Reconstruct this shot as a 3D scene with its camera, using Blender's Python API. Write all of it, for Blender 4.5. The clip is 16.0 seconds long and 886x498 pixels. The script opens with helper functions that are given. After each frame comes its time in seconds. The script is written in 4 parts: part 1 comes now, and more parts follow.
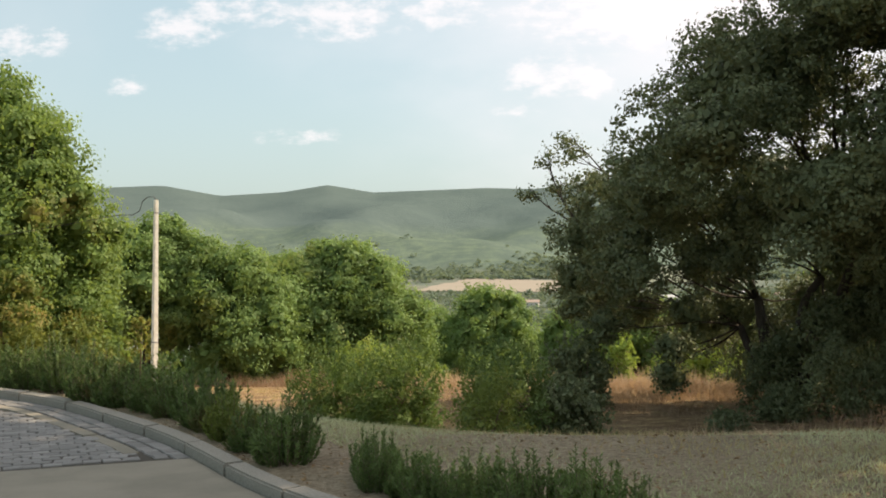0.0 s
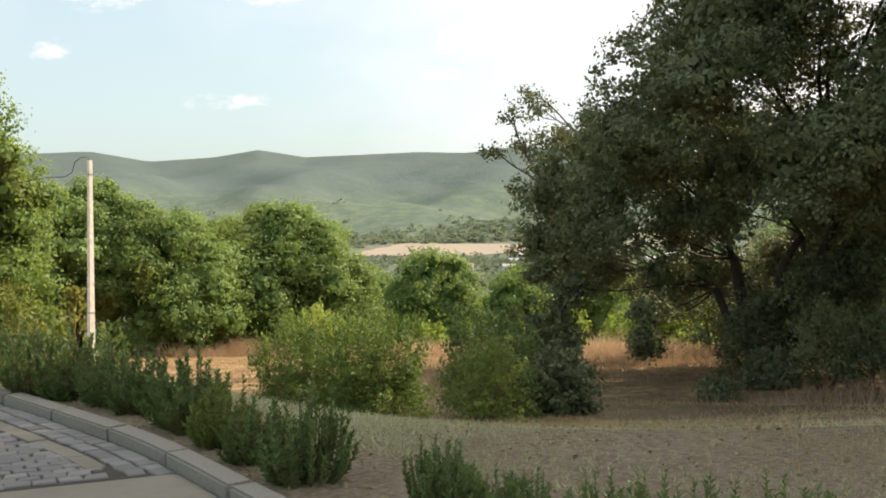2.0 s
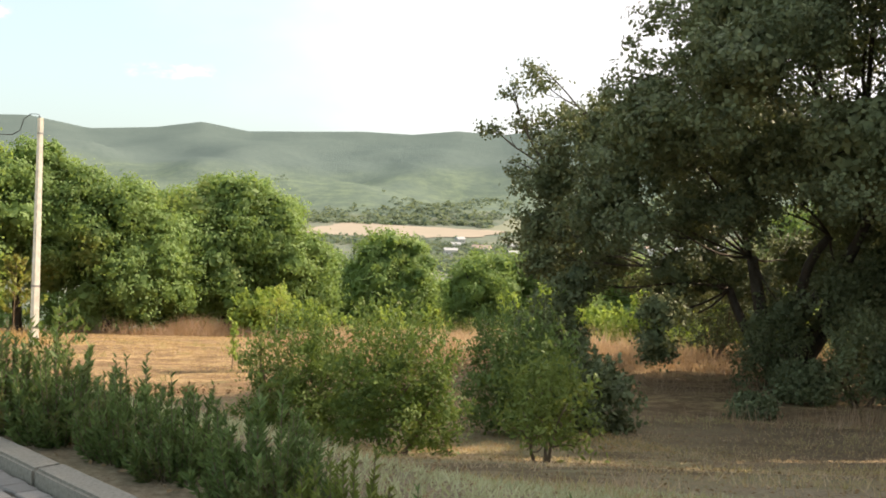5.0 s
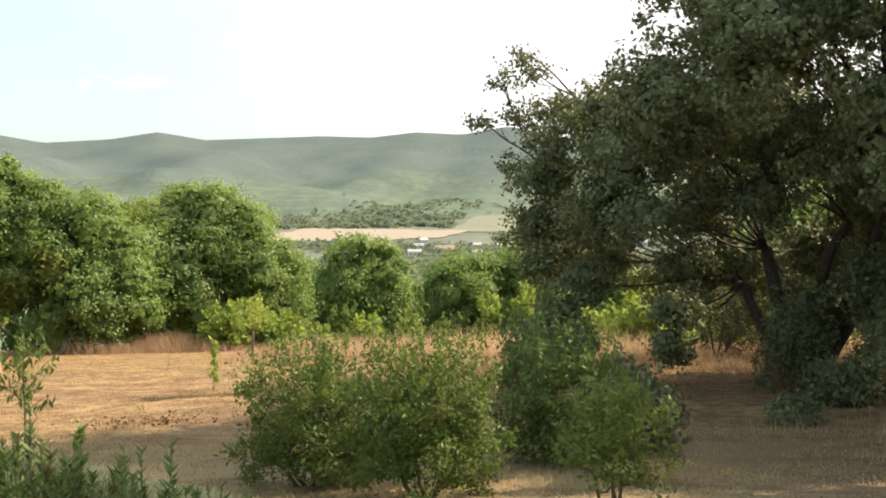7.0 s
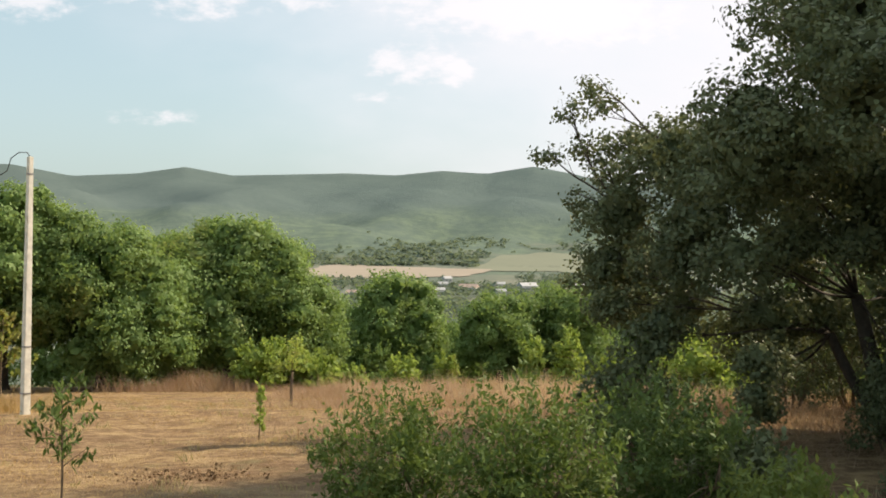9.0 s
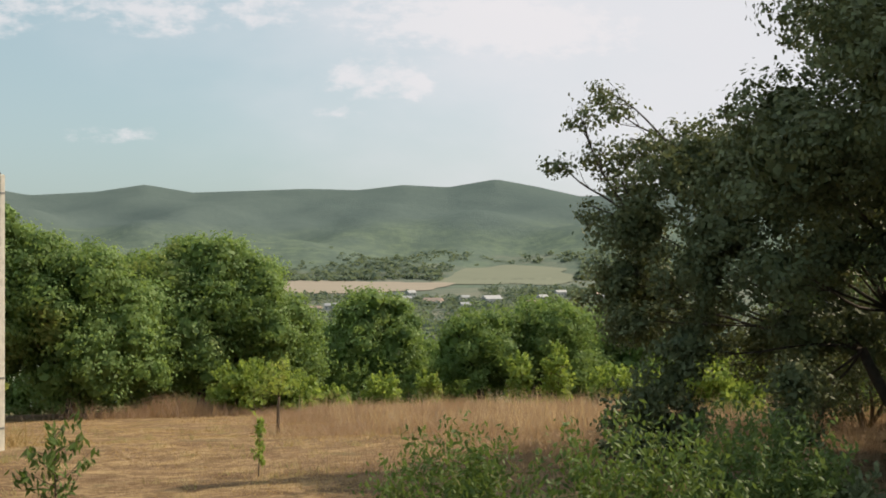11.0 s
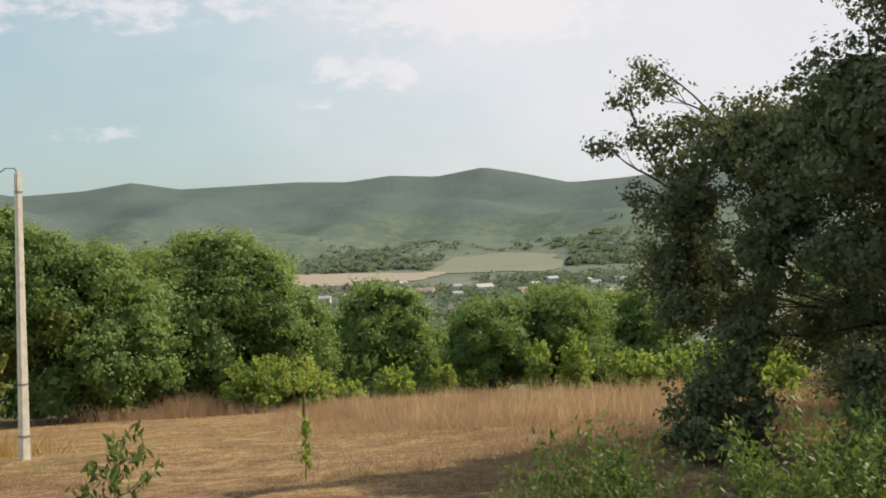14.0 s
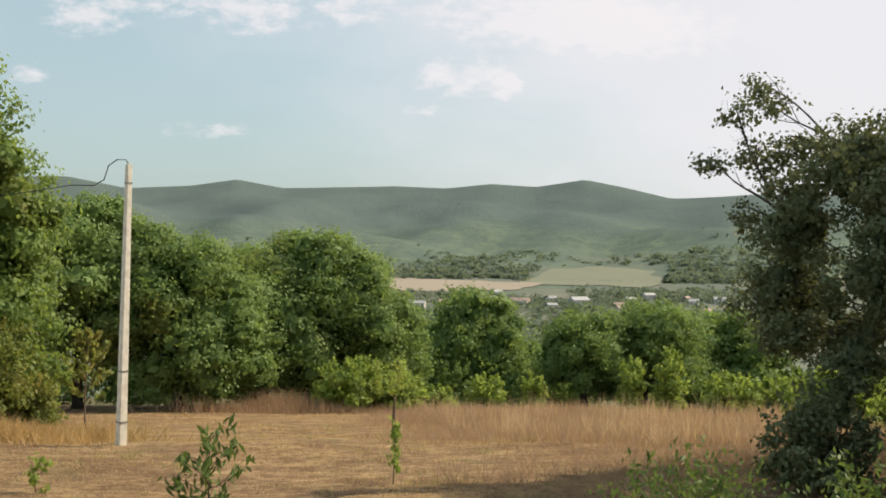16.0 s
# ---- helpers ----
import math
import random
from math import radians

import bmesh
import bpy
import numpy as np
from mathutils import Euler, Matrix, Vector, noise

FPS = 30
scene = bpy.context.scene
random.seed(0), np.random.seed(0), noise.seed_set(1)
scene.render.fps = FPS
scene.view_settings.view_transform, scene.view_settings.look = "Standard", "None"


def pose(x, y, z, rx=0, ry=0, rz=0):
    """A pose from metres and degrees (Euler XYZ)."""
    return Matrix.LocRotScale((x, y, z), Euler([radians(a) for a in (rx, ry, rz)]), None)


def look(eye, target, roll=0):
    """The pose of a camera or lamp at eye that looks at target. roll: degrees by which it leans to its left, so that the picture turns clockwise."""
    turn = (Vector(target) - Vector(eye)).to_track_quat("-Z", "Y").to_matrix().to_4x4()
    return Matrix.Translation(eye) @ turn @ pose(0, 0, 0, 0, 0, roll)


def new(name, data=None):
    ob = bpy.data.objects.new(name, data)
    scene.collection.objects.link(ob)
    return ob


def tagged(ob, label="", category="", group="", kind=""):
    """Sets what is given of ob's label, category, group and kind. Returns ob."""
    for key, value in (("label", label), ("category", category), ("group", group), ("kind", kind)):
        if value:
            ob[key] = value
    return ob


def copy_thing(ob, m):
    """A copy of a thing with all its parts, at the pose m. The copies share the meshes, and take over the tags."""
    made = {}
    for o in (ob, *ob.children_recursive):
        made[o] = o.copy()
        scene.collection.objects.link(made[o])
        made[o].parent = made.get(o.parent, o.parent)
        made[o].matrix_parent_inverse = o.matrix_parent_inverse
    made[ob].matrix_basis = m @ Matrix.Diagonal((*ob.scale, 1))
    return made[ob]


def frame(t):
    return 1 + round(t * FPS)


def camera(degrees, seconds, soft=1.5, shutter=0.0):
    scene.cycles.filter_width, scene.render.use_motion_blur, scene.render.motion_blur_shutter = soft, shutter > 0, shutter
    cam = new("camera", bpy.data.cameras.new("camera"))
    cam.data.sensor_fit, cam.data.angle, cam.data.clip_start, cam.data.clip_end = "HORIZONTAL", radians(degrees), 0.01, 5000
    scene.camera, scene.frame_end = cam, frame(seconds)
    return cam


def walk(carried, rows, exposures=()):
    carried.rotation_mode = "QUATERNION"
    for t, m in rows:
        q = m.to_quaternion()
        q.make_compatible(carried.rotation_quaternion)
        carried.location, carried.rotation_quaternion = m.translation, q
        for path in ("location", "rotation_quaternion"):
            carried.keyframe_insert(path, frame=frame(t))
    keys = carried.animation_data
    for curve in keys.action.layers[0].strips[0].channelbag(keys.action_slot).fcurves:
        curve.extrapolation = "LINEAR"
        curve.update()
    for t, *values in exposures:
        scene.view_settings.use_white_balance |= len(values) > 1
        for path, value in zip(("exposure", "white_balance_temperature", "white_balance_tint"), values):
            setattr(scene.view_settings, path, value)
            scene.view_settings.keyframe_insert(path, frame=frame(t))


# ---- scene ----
cam = camera(42.6, 16.0, soft=1.8)

PATH = [
    (0, (-0.818, -0.176, 4.737), (-0.855, 1.824, 4.742), -0.4),
    (0.5, (-0.995, 0.256, 4.72), (-0.959, 2.256, 4.727), -0.5),
    (1, (-1.174, 0.804, 4.707), (-1.138, 2.803, 4.696), 0.2),
    (1.5, (-1.413, 1.27, 4.688), (-1.336, 3.268, 4.6510), 0.6),
    (2, (-1.58, 1.776, 4.656), (-1.5, 3.774, 4.5970), -0.9),
    (2.5, (-1.798, 2.271, 4.624), (-1.707, 4.268, 4.5680), 0.6),
    (3, (-1.997, 2.749, 4.599), (-1.875, 4.745, 4.5340), 1.2),
    (3.5, (-2.17, 3.187, 4.667), (-2.05, 5.182, 4.5970), 1.0),
    (4, (-2.413, 3.622, 4.675), (-2.259, 5.615, 4.6014), 1.6),
    (4.2, (-2.455, 3.797, 4.663), (-2.293, 5.788, 4.5732), 1.2),
    (6.3, (-3.148, 6.05, 4.599), (-2.919, 8.035, 4.513), 2.9),
    (6.5, (-3.165, 6.201, 4.604), (-2.929, 8.185, 4.508), 2.7),
    (7, (-3.234, 6.685, 4.583), (-2.984, 8.667, 4.496), -0.5),
    (7.5, (-3.364, 7.212, 4.573), (-3.101, 9.194, 4.508), 1.0),
    (8, (-3.514, 7.639, 4.552), (-3.238, 9.62, 4.516), 0.4),
    (8.5, (-3.655, 8.077, 4.565), (-3.451, 10.067, 4.542), -0.6),
    (8.6, (-3.695, 8.159, 4.566), (-3.491, 10.148, 4.542), 0.3),
    (10.8, (-4.629, 10.091, 4.643), (-4.37, 12.074, 4.67), -0.6),
    (11, (-4.644, 10.174, 4.64), (-4.369, 12.155, 4.645), -0.5),
    (11.5, (-4.957, 10.349, 4.672), (-4.649, 12.325, 4.644), 0.8),
    (12, (-5.126, 10.515, 4.691), (-4.813, 12.49, 4.696), 1.1),
    (12.5, (-5.256, 10.799, 4.669), (-4.946, 12.774, 4.6753), 0.1),
    (13, (-5.411, 11.052, 4.661), (-5.115, 13.03, 4.6460), 0.6),
    (13.5, (-5.567, 11.198, 4.678), (-5.243, 13.172, 4.6588), 0.7),
    (14, (-5.6, 11.303, 4.638), (-5.307, 13.281, 4.6240), -2.2),
    (14.5, (-5.639, 11.409, 4.643), (-5.42, 13.397, 4.626), -1.5),
    (15, (-5.607, 11.425, 4.632), (-5.417, 13.416, 4.584), -2.0),
    (15.5, (-5.616, 11.431, 4.634), (-5.458, 13.424, 4.6), -0.7),
    (16, (-5.628, 11.446, 4.639), (-5.504, 13.443, 4.642), 0.7),
]
walk(cam, [(t, look(eye, target, roll)) for t, eye, target, roll in PATH],
     [(0, 0.57, 6650, 16), (2, 0.82, 6750, 18), (4, 0.96, 6750, 18), (7, 1.07, 6800, 19), (8.5, 0.68, 6600, 17), (11.0, 0.19, 6450, 14), (13, 0.24, 6450, 14), (14.5, 0.27, 6500, 15), (15.3, 0.37, 6500, 15), (16, 0.3, 6500, 15)])

# ---- world, sun ----
SUN_DIR = Vector((0.93, 0.36, 0.82)).normalized()      # towards the sun
SUN_EL = math.asin(SUN_DIR.z)
SUN_AZ = math.atan2(SUN_DIR.x, SUN_DIR.y)


class Nodes:
    """Short hand for building node trees."""

    def __init__(self, tree):
        self.tree = tree
        tree.nodes.clear()

    def add(self, kind, **values):
        n = self.tree.nodes.new(kind)
        for k, v in values.items():
            if k in n.inputs:
                n.inputs[k].default_value = v
        return n

    def link(self, a, b):
        self.tree.links.new(a, b)
        return self

    def math(self, op, a, b=None, clamp=False):
        n = self.tree.nodes.new("ShaderNodeMath")
        n.operation, n.use_clamp = op, clamp
        for i, v in enumerate((a, b)):
            if v is None:
                continue
            if isinstance(v, (int, float)):
                n.inputs[i].default_value = v
            else:
                self.link(v, n.inputs[i])
        return n.outputs[0]

    def mix(self, fac, a, b, blend="MIX"):
        n = self.tree.nodes.new("ShaderNodeMix")
        n.data_type, n.blend_type = "RGBA", blend
        for sock, v in ((n.inputs[0], fac), (n.inputs[6], a), (n.inputs[7], b)):
            if isinstance(v, tuple):
                sock.default_value = (*v, 1.0)
            elif isinstance(v, (int, float)):
                sock.default_value = v
            else:
                self.link(v, sock)
        return n.outputs[2]

    def noise(self, vec, scale, detail=4.0, rough=0.6):
        n = self.tree.nodes.new("ShaderNodeTexNoise")
        n.inputs["Scale"].default_value = scale
        n.inputs["Detail"].default_value = detail
        n.inputs["Roughness"].default_value = rough
        if vec is not None:
            self.link(vec, n.inputs["Vector"])
        return n.outputs["Fac"]

    def ramp(self, fac, lo, hi, a=0.0, b=1.0):
        n = self.tree.nodes.new("ShaderNodeMapRange")
        n.interpolation_type = "SMOOTHSTEP"
        for i, v in ((1, lo), (2, hi), (3, a), (4, b)):
            n.inputs[i].default_value = v
        self.link(fac, n.inputs[0])
        return n.outputs[0]


world = bpy.data.worlds.new("sky")
world.use_nodes = True
scene.world = world
W = Nodes(world.node_tree)
sky = W.tree.nodes.new("ShaderNodeTexSky")
sky.sky_type, sky.sun_disc = "NISHITA", False
sky.sun_elevation, sky.sun_rotation = SUN_EL, SUN_AZ
sky.air_density, sky.dust_density, sky.ozone_density = 1.0, 2.2, 1.6
tc = W.tree.nodes.new("ShaderNodeTexCoord").outputs["Generated"]
# clouds: soft puffs, each a direction, a width, a height and a weight
CLOUDS = [(0.072, 0.153, 0.036, 0.013, 1.0), (0.118, 0.146, 0.012, 0.009, 0.95), (-0.105, 0.207, 0.036, 0.018, 0.9), (-0.02, 0.213, 0.026, 0.014, 0.8),
          (-0.144, 0.102, 0.046, 0.007, 0.62), (-0.30, 0.148, 0.018, 0.009, 0.7), (-0.25, 0.196, 0.030, 0.012, 0.9), (-0.39, 0.188, 0.040, 0.013, 0.9),
          (0.15, 0.208, 0.085, 0.021, 1.1), (0.24, 0.198, 0.07, 0.02, 0.9), (-0.20, 0.215, 0.05, 0.012, 0.7), (0.045, 0.122, 0.022, 0.006, 0.55)]
sep = W.tree.nodes.new("ShaderNodeSeparateXYZ")
W.link(tc, sep.inputs[0])
u = W.math("DIVIDE", sep.outputs[0], W.math("MAXIMUM", sep.outputs[1], 0.05))
v = W.math("DIVIDE", sep.outputs[2], W.math("MAXIMUM", sep.outputs[1], 0.05))
comb = W.tree.nodes.new("ShaderNodeCombineXYZ")
W.link(u, comb.inputs[0]).link(W.math("MULTIPLY", v, 2.0), comb.inputs[1])
wisp = W.noise(comb.outputs[0], 46.0, 9.0, 0.62)
wisp2 = W.noise(comb.outputs[0], 7.0, 4.0, 0.5)
total = None
for cu, cv, wu, wv, weight in CLOUDS:
    du = W.math("POWER", W.math("DIVIDE", W.math("SUBTRACT", u, cu), wu * 1.25), 2.0)
    dv = W.math("POWER", W.math("DIVIDE", W.math("SUBTRACT", v, cv), wv * 1.3), 2.0)
    puff = W.math("MULTIPLY", W.math("EXPONENT", W.math("MULTIPLY", W.math("ADD", du, dv), -1.0)), weight)
    total = puff if total is None else W.math("ADD", total, puff)
ahead = W.ramp(sep.outputs[1], 0.3, 0.6)
billow = W.math("MULTIPLY", W.math("SUBTRACT", wisp, 0.5), 2.6)
cloud = W.math("MULTIPLY", W.ramp(W.math("ADD", total, W.math("MULTIPLY", billow, W.ramp(total, 0.05, 0.5))), 0.25, 1.15), ahead)
veil = W.math("MULTIPLY", W.ramp(W.noise(tc, 2.2, 5.0, 0.55), 0.45, 0.8), 0.35)
dot = W.tree.nodes.new("ShaderNodeVectorMath")
dot.operation = "DOT_PRODUCT"
W.link(tc, dot.inputs[0])
dot.inputs[1].default_value = SUN_DIR
glare = W.math("ADD", dot.outputs["Value"], W.math("MULTIPLY", W.math("SUBTRACT", wisp2, 0.5), 0.25))
hazy = W.mix(0.5, sky.outputs[0], (5.1, 6.8, 6.45))
hazy = W.mix(W.ramp(glare, 0.22, 0.62, 0.0, 0.9), hazy, (7.1, 7.15, 7.2))
col = W.mix(W.math("MAXIMUM", W.math("MULTIPLY", cloud, 0.7), veil), hazy, (7.6, 7.45, 7.35))
bg = W.add("ShaderNodeBackground", Strength=0.097)
wout = W.tree.nodes.new("ShaderNodeOutputWorld")
W.link(col, bg.inputs["Color"]).link(bg.outputs[0], wout.inputs["Surface"])

sun = new("sun", bpy.data.lights.new("sun", "SUN"))
sun.data.energy, sun.data.angle, sun.data.color = 5.0, radians(0.6), (1.0, 0.85, 0.62)
sun.matrix_world = look((40, 40, 60), Vector((40, 40, 60)) - SUN_DIR)


# ---- materials ----
def material(name):
    m = bpy.data.materials.new(name)
    m.use_nodes = True
    n = Nodes(m.node_tree)
    out = n.tree.nodes.new("ShaderNodeOutputMaterial")
    return m, n, out


def surface(name, build, rough=0.85, bump=None, metallic=0.0, spec=0.3):
    """build(n, place) gives a colour socket; bump(n, place) gives a height socket and a strength."""
    m, n, out = material(name)
    place = n.tree.nodes.new("ShaderNodeNewGeometry").outputs["Position"]
    b = n.add("ShaderNodeBsdfPrincipled", Roughness=rough, Metallic=metallic)
    b.inputs["Specular IOR Level"].default_value = spec
    n.link(build(n, place), b.inputs["Base Color"])
    if bump:
        height, strength, dist = bump(n, place)
        k = n.add("ShaderNodeBump", Strength=strength, Distance=dist)
        n.link(height, k.inputs["Height"]).link(k.outputs[0], b.inputs["Normal"])
    n.link(b.outputs[0], out.inputs[0])
    return m


def leaf_material(name, dark, light, dry=None, dry_amount=0.0, patch=0.9, through_light=0.35, rough=0.55):
    m, n, out = material(name)
    geo = n.tree.nodes.new("ShaderNodeNewGeometry")
    col = n.mix(geo.outputs["Random Per Island"], dark, light)
    big = n.noise(geo.outputs["Position"], patch, 3.0)
    col = n.mix(n.ramp(big, 0.35, 0.7, 0.0, 0.6), col, tuple(c * 1.25 for c in light))
    if dry:
        spot = n.noise(geo.outputs["Position"], patch * 0.7, 2.0)
        sel = n.math("MULTIPLY", n.ramp(spot, 0.62 - 0.3 * dry_amount, 0.75), n.ramp(geo.outputs["Random Per Island"], 0.1, 0.5))
        col = n.mix(sel, col, dry)
    b = n.add("ShaderNodeBsdfPrincipled", Roughness=rough)
    b.inputs["Specular IOR Level"].default_value = 0.15
    t = n.tree.nodes.new("ShaderNodeBsdfTranslucent")
    n.link(col, b.inputs["Base Color"])
    n.link(n.mix(0.5, col, tuple(min(1, c * 1.8) for c in (light[0] * 1.1, light[1], light[2] * 0.5))), t.inputs["Color"])
    mixer = n.add("ShaderNodeMixShader", Fac=through_light)
    n.link(b.outputs[0], mixer.inputs[1]).link(t.outputs[0], mixer.inputs[2]).link(mixer.outputs[0], out.inputs[0])
    return m


OAK = leaf_material("oak_leaf", (0.072, 0.094, 0.052), (0.163, 0.192, 0.099), (0.18, 0.18, 0.08), 0.0, 0.6, 0.16)
WOOD = leaf_material("woodland_leaf", (0.108, 0.174, 0.064), (0.188, 0.28, 0.096), (0.25, 0.27, 0.09), 0.15, 0.3, 0.38)
DRYING = leaf_material("drying_leaf", (0.11, 0.15, 0.045), (0.2, 0.25, 0.075), (0.36, 0.21, 0.075), 0.75, 0.5, 0.42)
MAPLE = leaf_material("maple_leaf", (0.085, 0.145, 0.045), (0.19, 0.275, 0.085), (0.3, 0.2, 0.075), 0.12, 0.3, 0.45)
WILD = leaf_material("wild_plum_leaf", (0.06, 0.102, 0.038), (0.132, 0.195, 0.068), (0.15, 0.15, 0.06), 0.15, 1.6, 0.32)
PALEPLUM = leaf_material("pale_plum_leaf", (0.08, 0.12, 0.035), (0.17, 0.22, 0.065), (0.17, 0.17, 0.06), 0.2, 2.2, 0.35)
PLUM = leaf_material("plum_leaf", (0.055, 0.096, 0.03), (0.12, 0.18, 0.05), (0.15, 0.14, 0.055), 0.25, 2.2, 0.3)
LIGHT = leaf_material("light_leaf", (0.14, 0.21, 0.055), (0.25, 0.34, 0.09), (0.24, 0.24, 0.07), 0.2, 0.6, 0.45)
ROSEMARY = leaf_material("rosemary_needle", (0.066, 0.11, 0.04), (0.145, 0.21, 0.07), (0.16, 0.12, 0.05), 0.1, 3.0, 0.2)
YELLOWING = leaf_material("yellowing_needle", (0.09, 0.13, 0.03), (0.16, 0.2, 0.05), (0.26, 0.12, 0.05), 0.8, 2.2, 0.25)
STRAW = leaf_material("straw_blade", (0.17, 0.115, 0.085), (0.37, 0.27, 0.195), (0.22, 0.135, 0.105), 0.45, 0.9, 0.3, 0.7)
PALESTRAW = leaf_material("pale_straw_blade", (0.28, 0.21, 0.15), (0.5, 0.4, 0.3), (0.3, 0.2, 0.14), 0.3, 0.7, 0.35, 0.7)
HAY = leaf_material("hay_blade", (0.2, 0.135, 0.07), (0.46, 0.335, 0.17), (0.26, 0.22, 0.1), 0.2, 0.4, 0.3, 0.7)
GREYGRASS = leaf_material("grey_grass_blade", (0.21, 0.19, 0.105), (0.39, 0.35, 0.2), (0.4, 0.3, 0.17), 0.6, 0.5, 0.35, 0.7)
PALEGRASS = leaf_material("pale_grass_blade", (0.23, 0.25, 0.155), (0.45, 0.47, 0.31), (0.34, 0.3, 0.19), 0.2, 0.8, 0.3, 0.7)
BARK = surface("bark", lambda n, p: n.mix(n.noise(p, 9.0, 6.0), (0.035, 0.028, 0.022), (0.12, 0.1, 0.08)), 0.95,
               lambda n, p: (n.noise(p, 14.0, 5.0), 0.8, 0.04))
TWIG = surface("twig_bark", lambda n, p: n.mix(n.noise(p, 20.0), (0.1, 0.075, 0.05), (0.2, 0.15, 0.1)), 0.9)
KERBSTONE = surface("kerb_concrete", lambda n, p: n.mix(n.ramp(n.noise(p, 60.0, 6.0), 0.3, 0.7), n.mix(n.noise(p, 3.0), (0.165, 0.15, 0.122), (0.255, 0.235, 0.195)), (0.29, 0.27, 0.23)), 0.9,
                    lambda n, p: (n.noise(p, 120.0, 5.0), 0.4, 0.004))


def sett_colour(n, p):
    pick = n.tree.nodes.new("ShaderNodeObjectInfo").outputs["Random"]
    isle = n.tree.nodes.new("ShaderNodeNewGeometry").outputs["Random Per Island"]
    a = n.mix(pick, (0.16, 0.155, 0.145), (0.25, 0.24, 0.225))
    a = n.mix(n.math("MULTIPLY", isle, 0.4), a, (0.17, 0.165, 0.155))
    return n.mix(n.ramp(n.noise(p, 90.0, 5.0), 0.45, 0.75, 0.0, 0.5), a, (0.13, 0.125, 0.11))


SETT = surface("granite_sett", sett_colour, 0.8, lambda n, p: (n.noise(p, 70.0, 5.0), 0.5, 0.006))
JOINT = surface("joint_grit", lambda n, p: n.mix(n.noise(p, 30.0, 5.0), (0.035, 0.03, 0.024), (0.09, 0.078, 0.06)), 0.95)
SLAB = surface("slab_concrete", lambda n, p: n.mix(n.ramp(n.noise(p, 1.6, 6.0), 0.3, 0.7), n.mix(n.noise(p, 80.0, 4.0), (0.165, 0.15, 0.115), (0.225, 0.205, 0.16)), (0.255, 0.23, 0.18)), 0.9,
               lambda n, p: (n.noise(p, 150.0, 4.0), 0.25, 0.003))
POLE = surface("pole_concrete", lambda n, p: n.mix(n.ramp(n.noise(p, 5.0, 6.0), 0.35, 0.7), (0.79, 0.765, 0.67), (0.62, 0.6, 0.52)), 0.9,
               lambda n, p: (n.noise(p, 60.0, 4.0), 0.3, 0.005))
METAL = surface("galvanised_band", lambda n, p: n.mix(n.noise(p, 40.0), (0.25, 0.25, 0.25), (0.4, 0.4, 0.4)), 0.5, None, 0.8)
CABLE = surface("cable_rubber", lambda n, p: n.mix(n.noise(p, 40.0), (0.03, 0.03, 0.03), (0.05, 0.05, 0.05)), 0.6)
PLASTER = surface("house_plaster", lambda n, p: n.mix(n.noise(p, 0.4, 4.0), (0.45, 0.43, 0.4), (0.6, 0.58, 0.55)), 0.9)
ROOF_TILE = surface("roof_tile", lambda n, p: n.mix(n.noise(p, 0.6, 4.0), (0.34, 0.25, 0.2), (0.45, 0.36, 0.31)), 0.8)
ROOF_SHEET = surface("roof_sheet", lambda n, p: n.mix(n.noise(p, 0.6, 4.0), (0.3, 0.315, 0.32), (0.45, 0.46, 0.47)), 0.7)
DARK_PANE = surface("dark_pane", lambda n, p: n.mix(n.noise(p, 0.5), (0.05, 0.06, 0.07), (0.09, 0.1, 0.1)), 0.2)


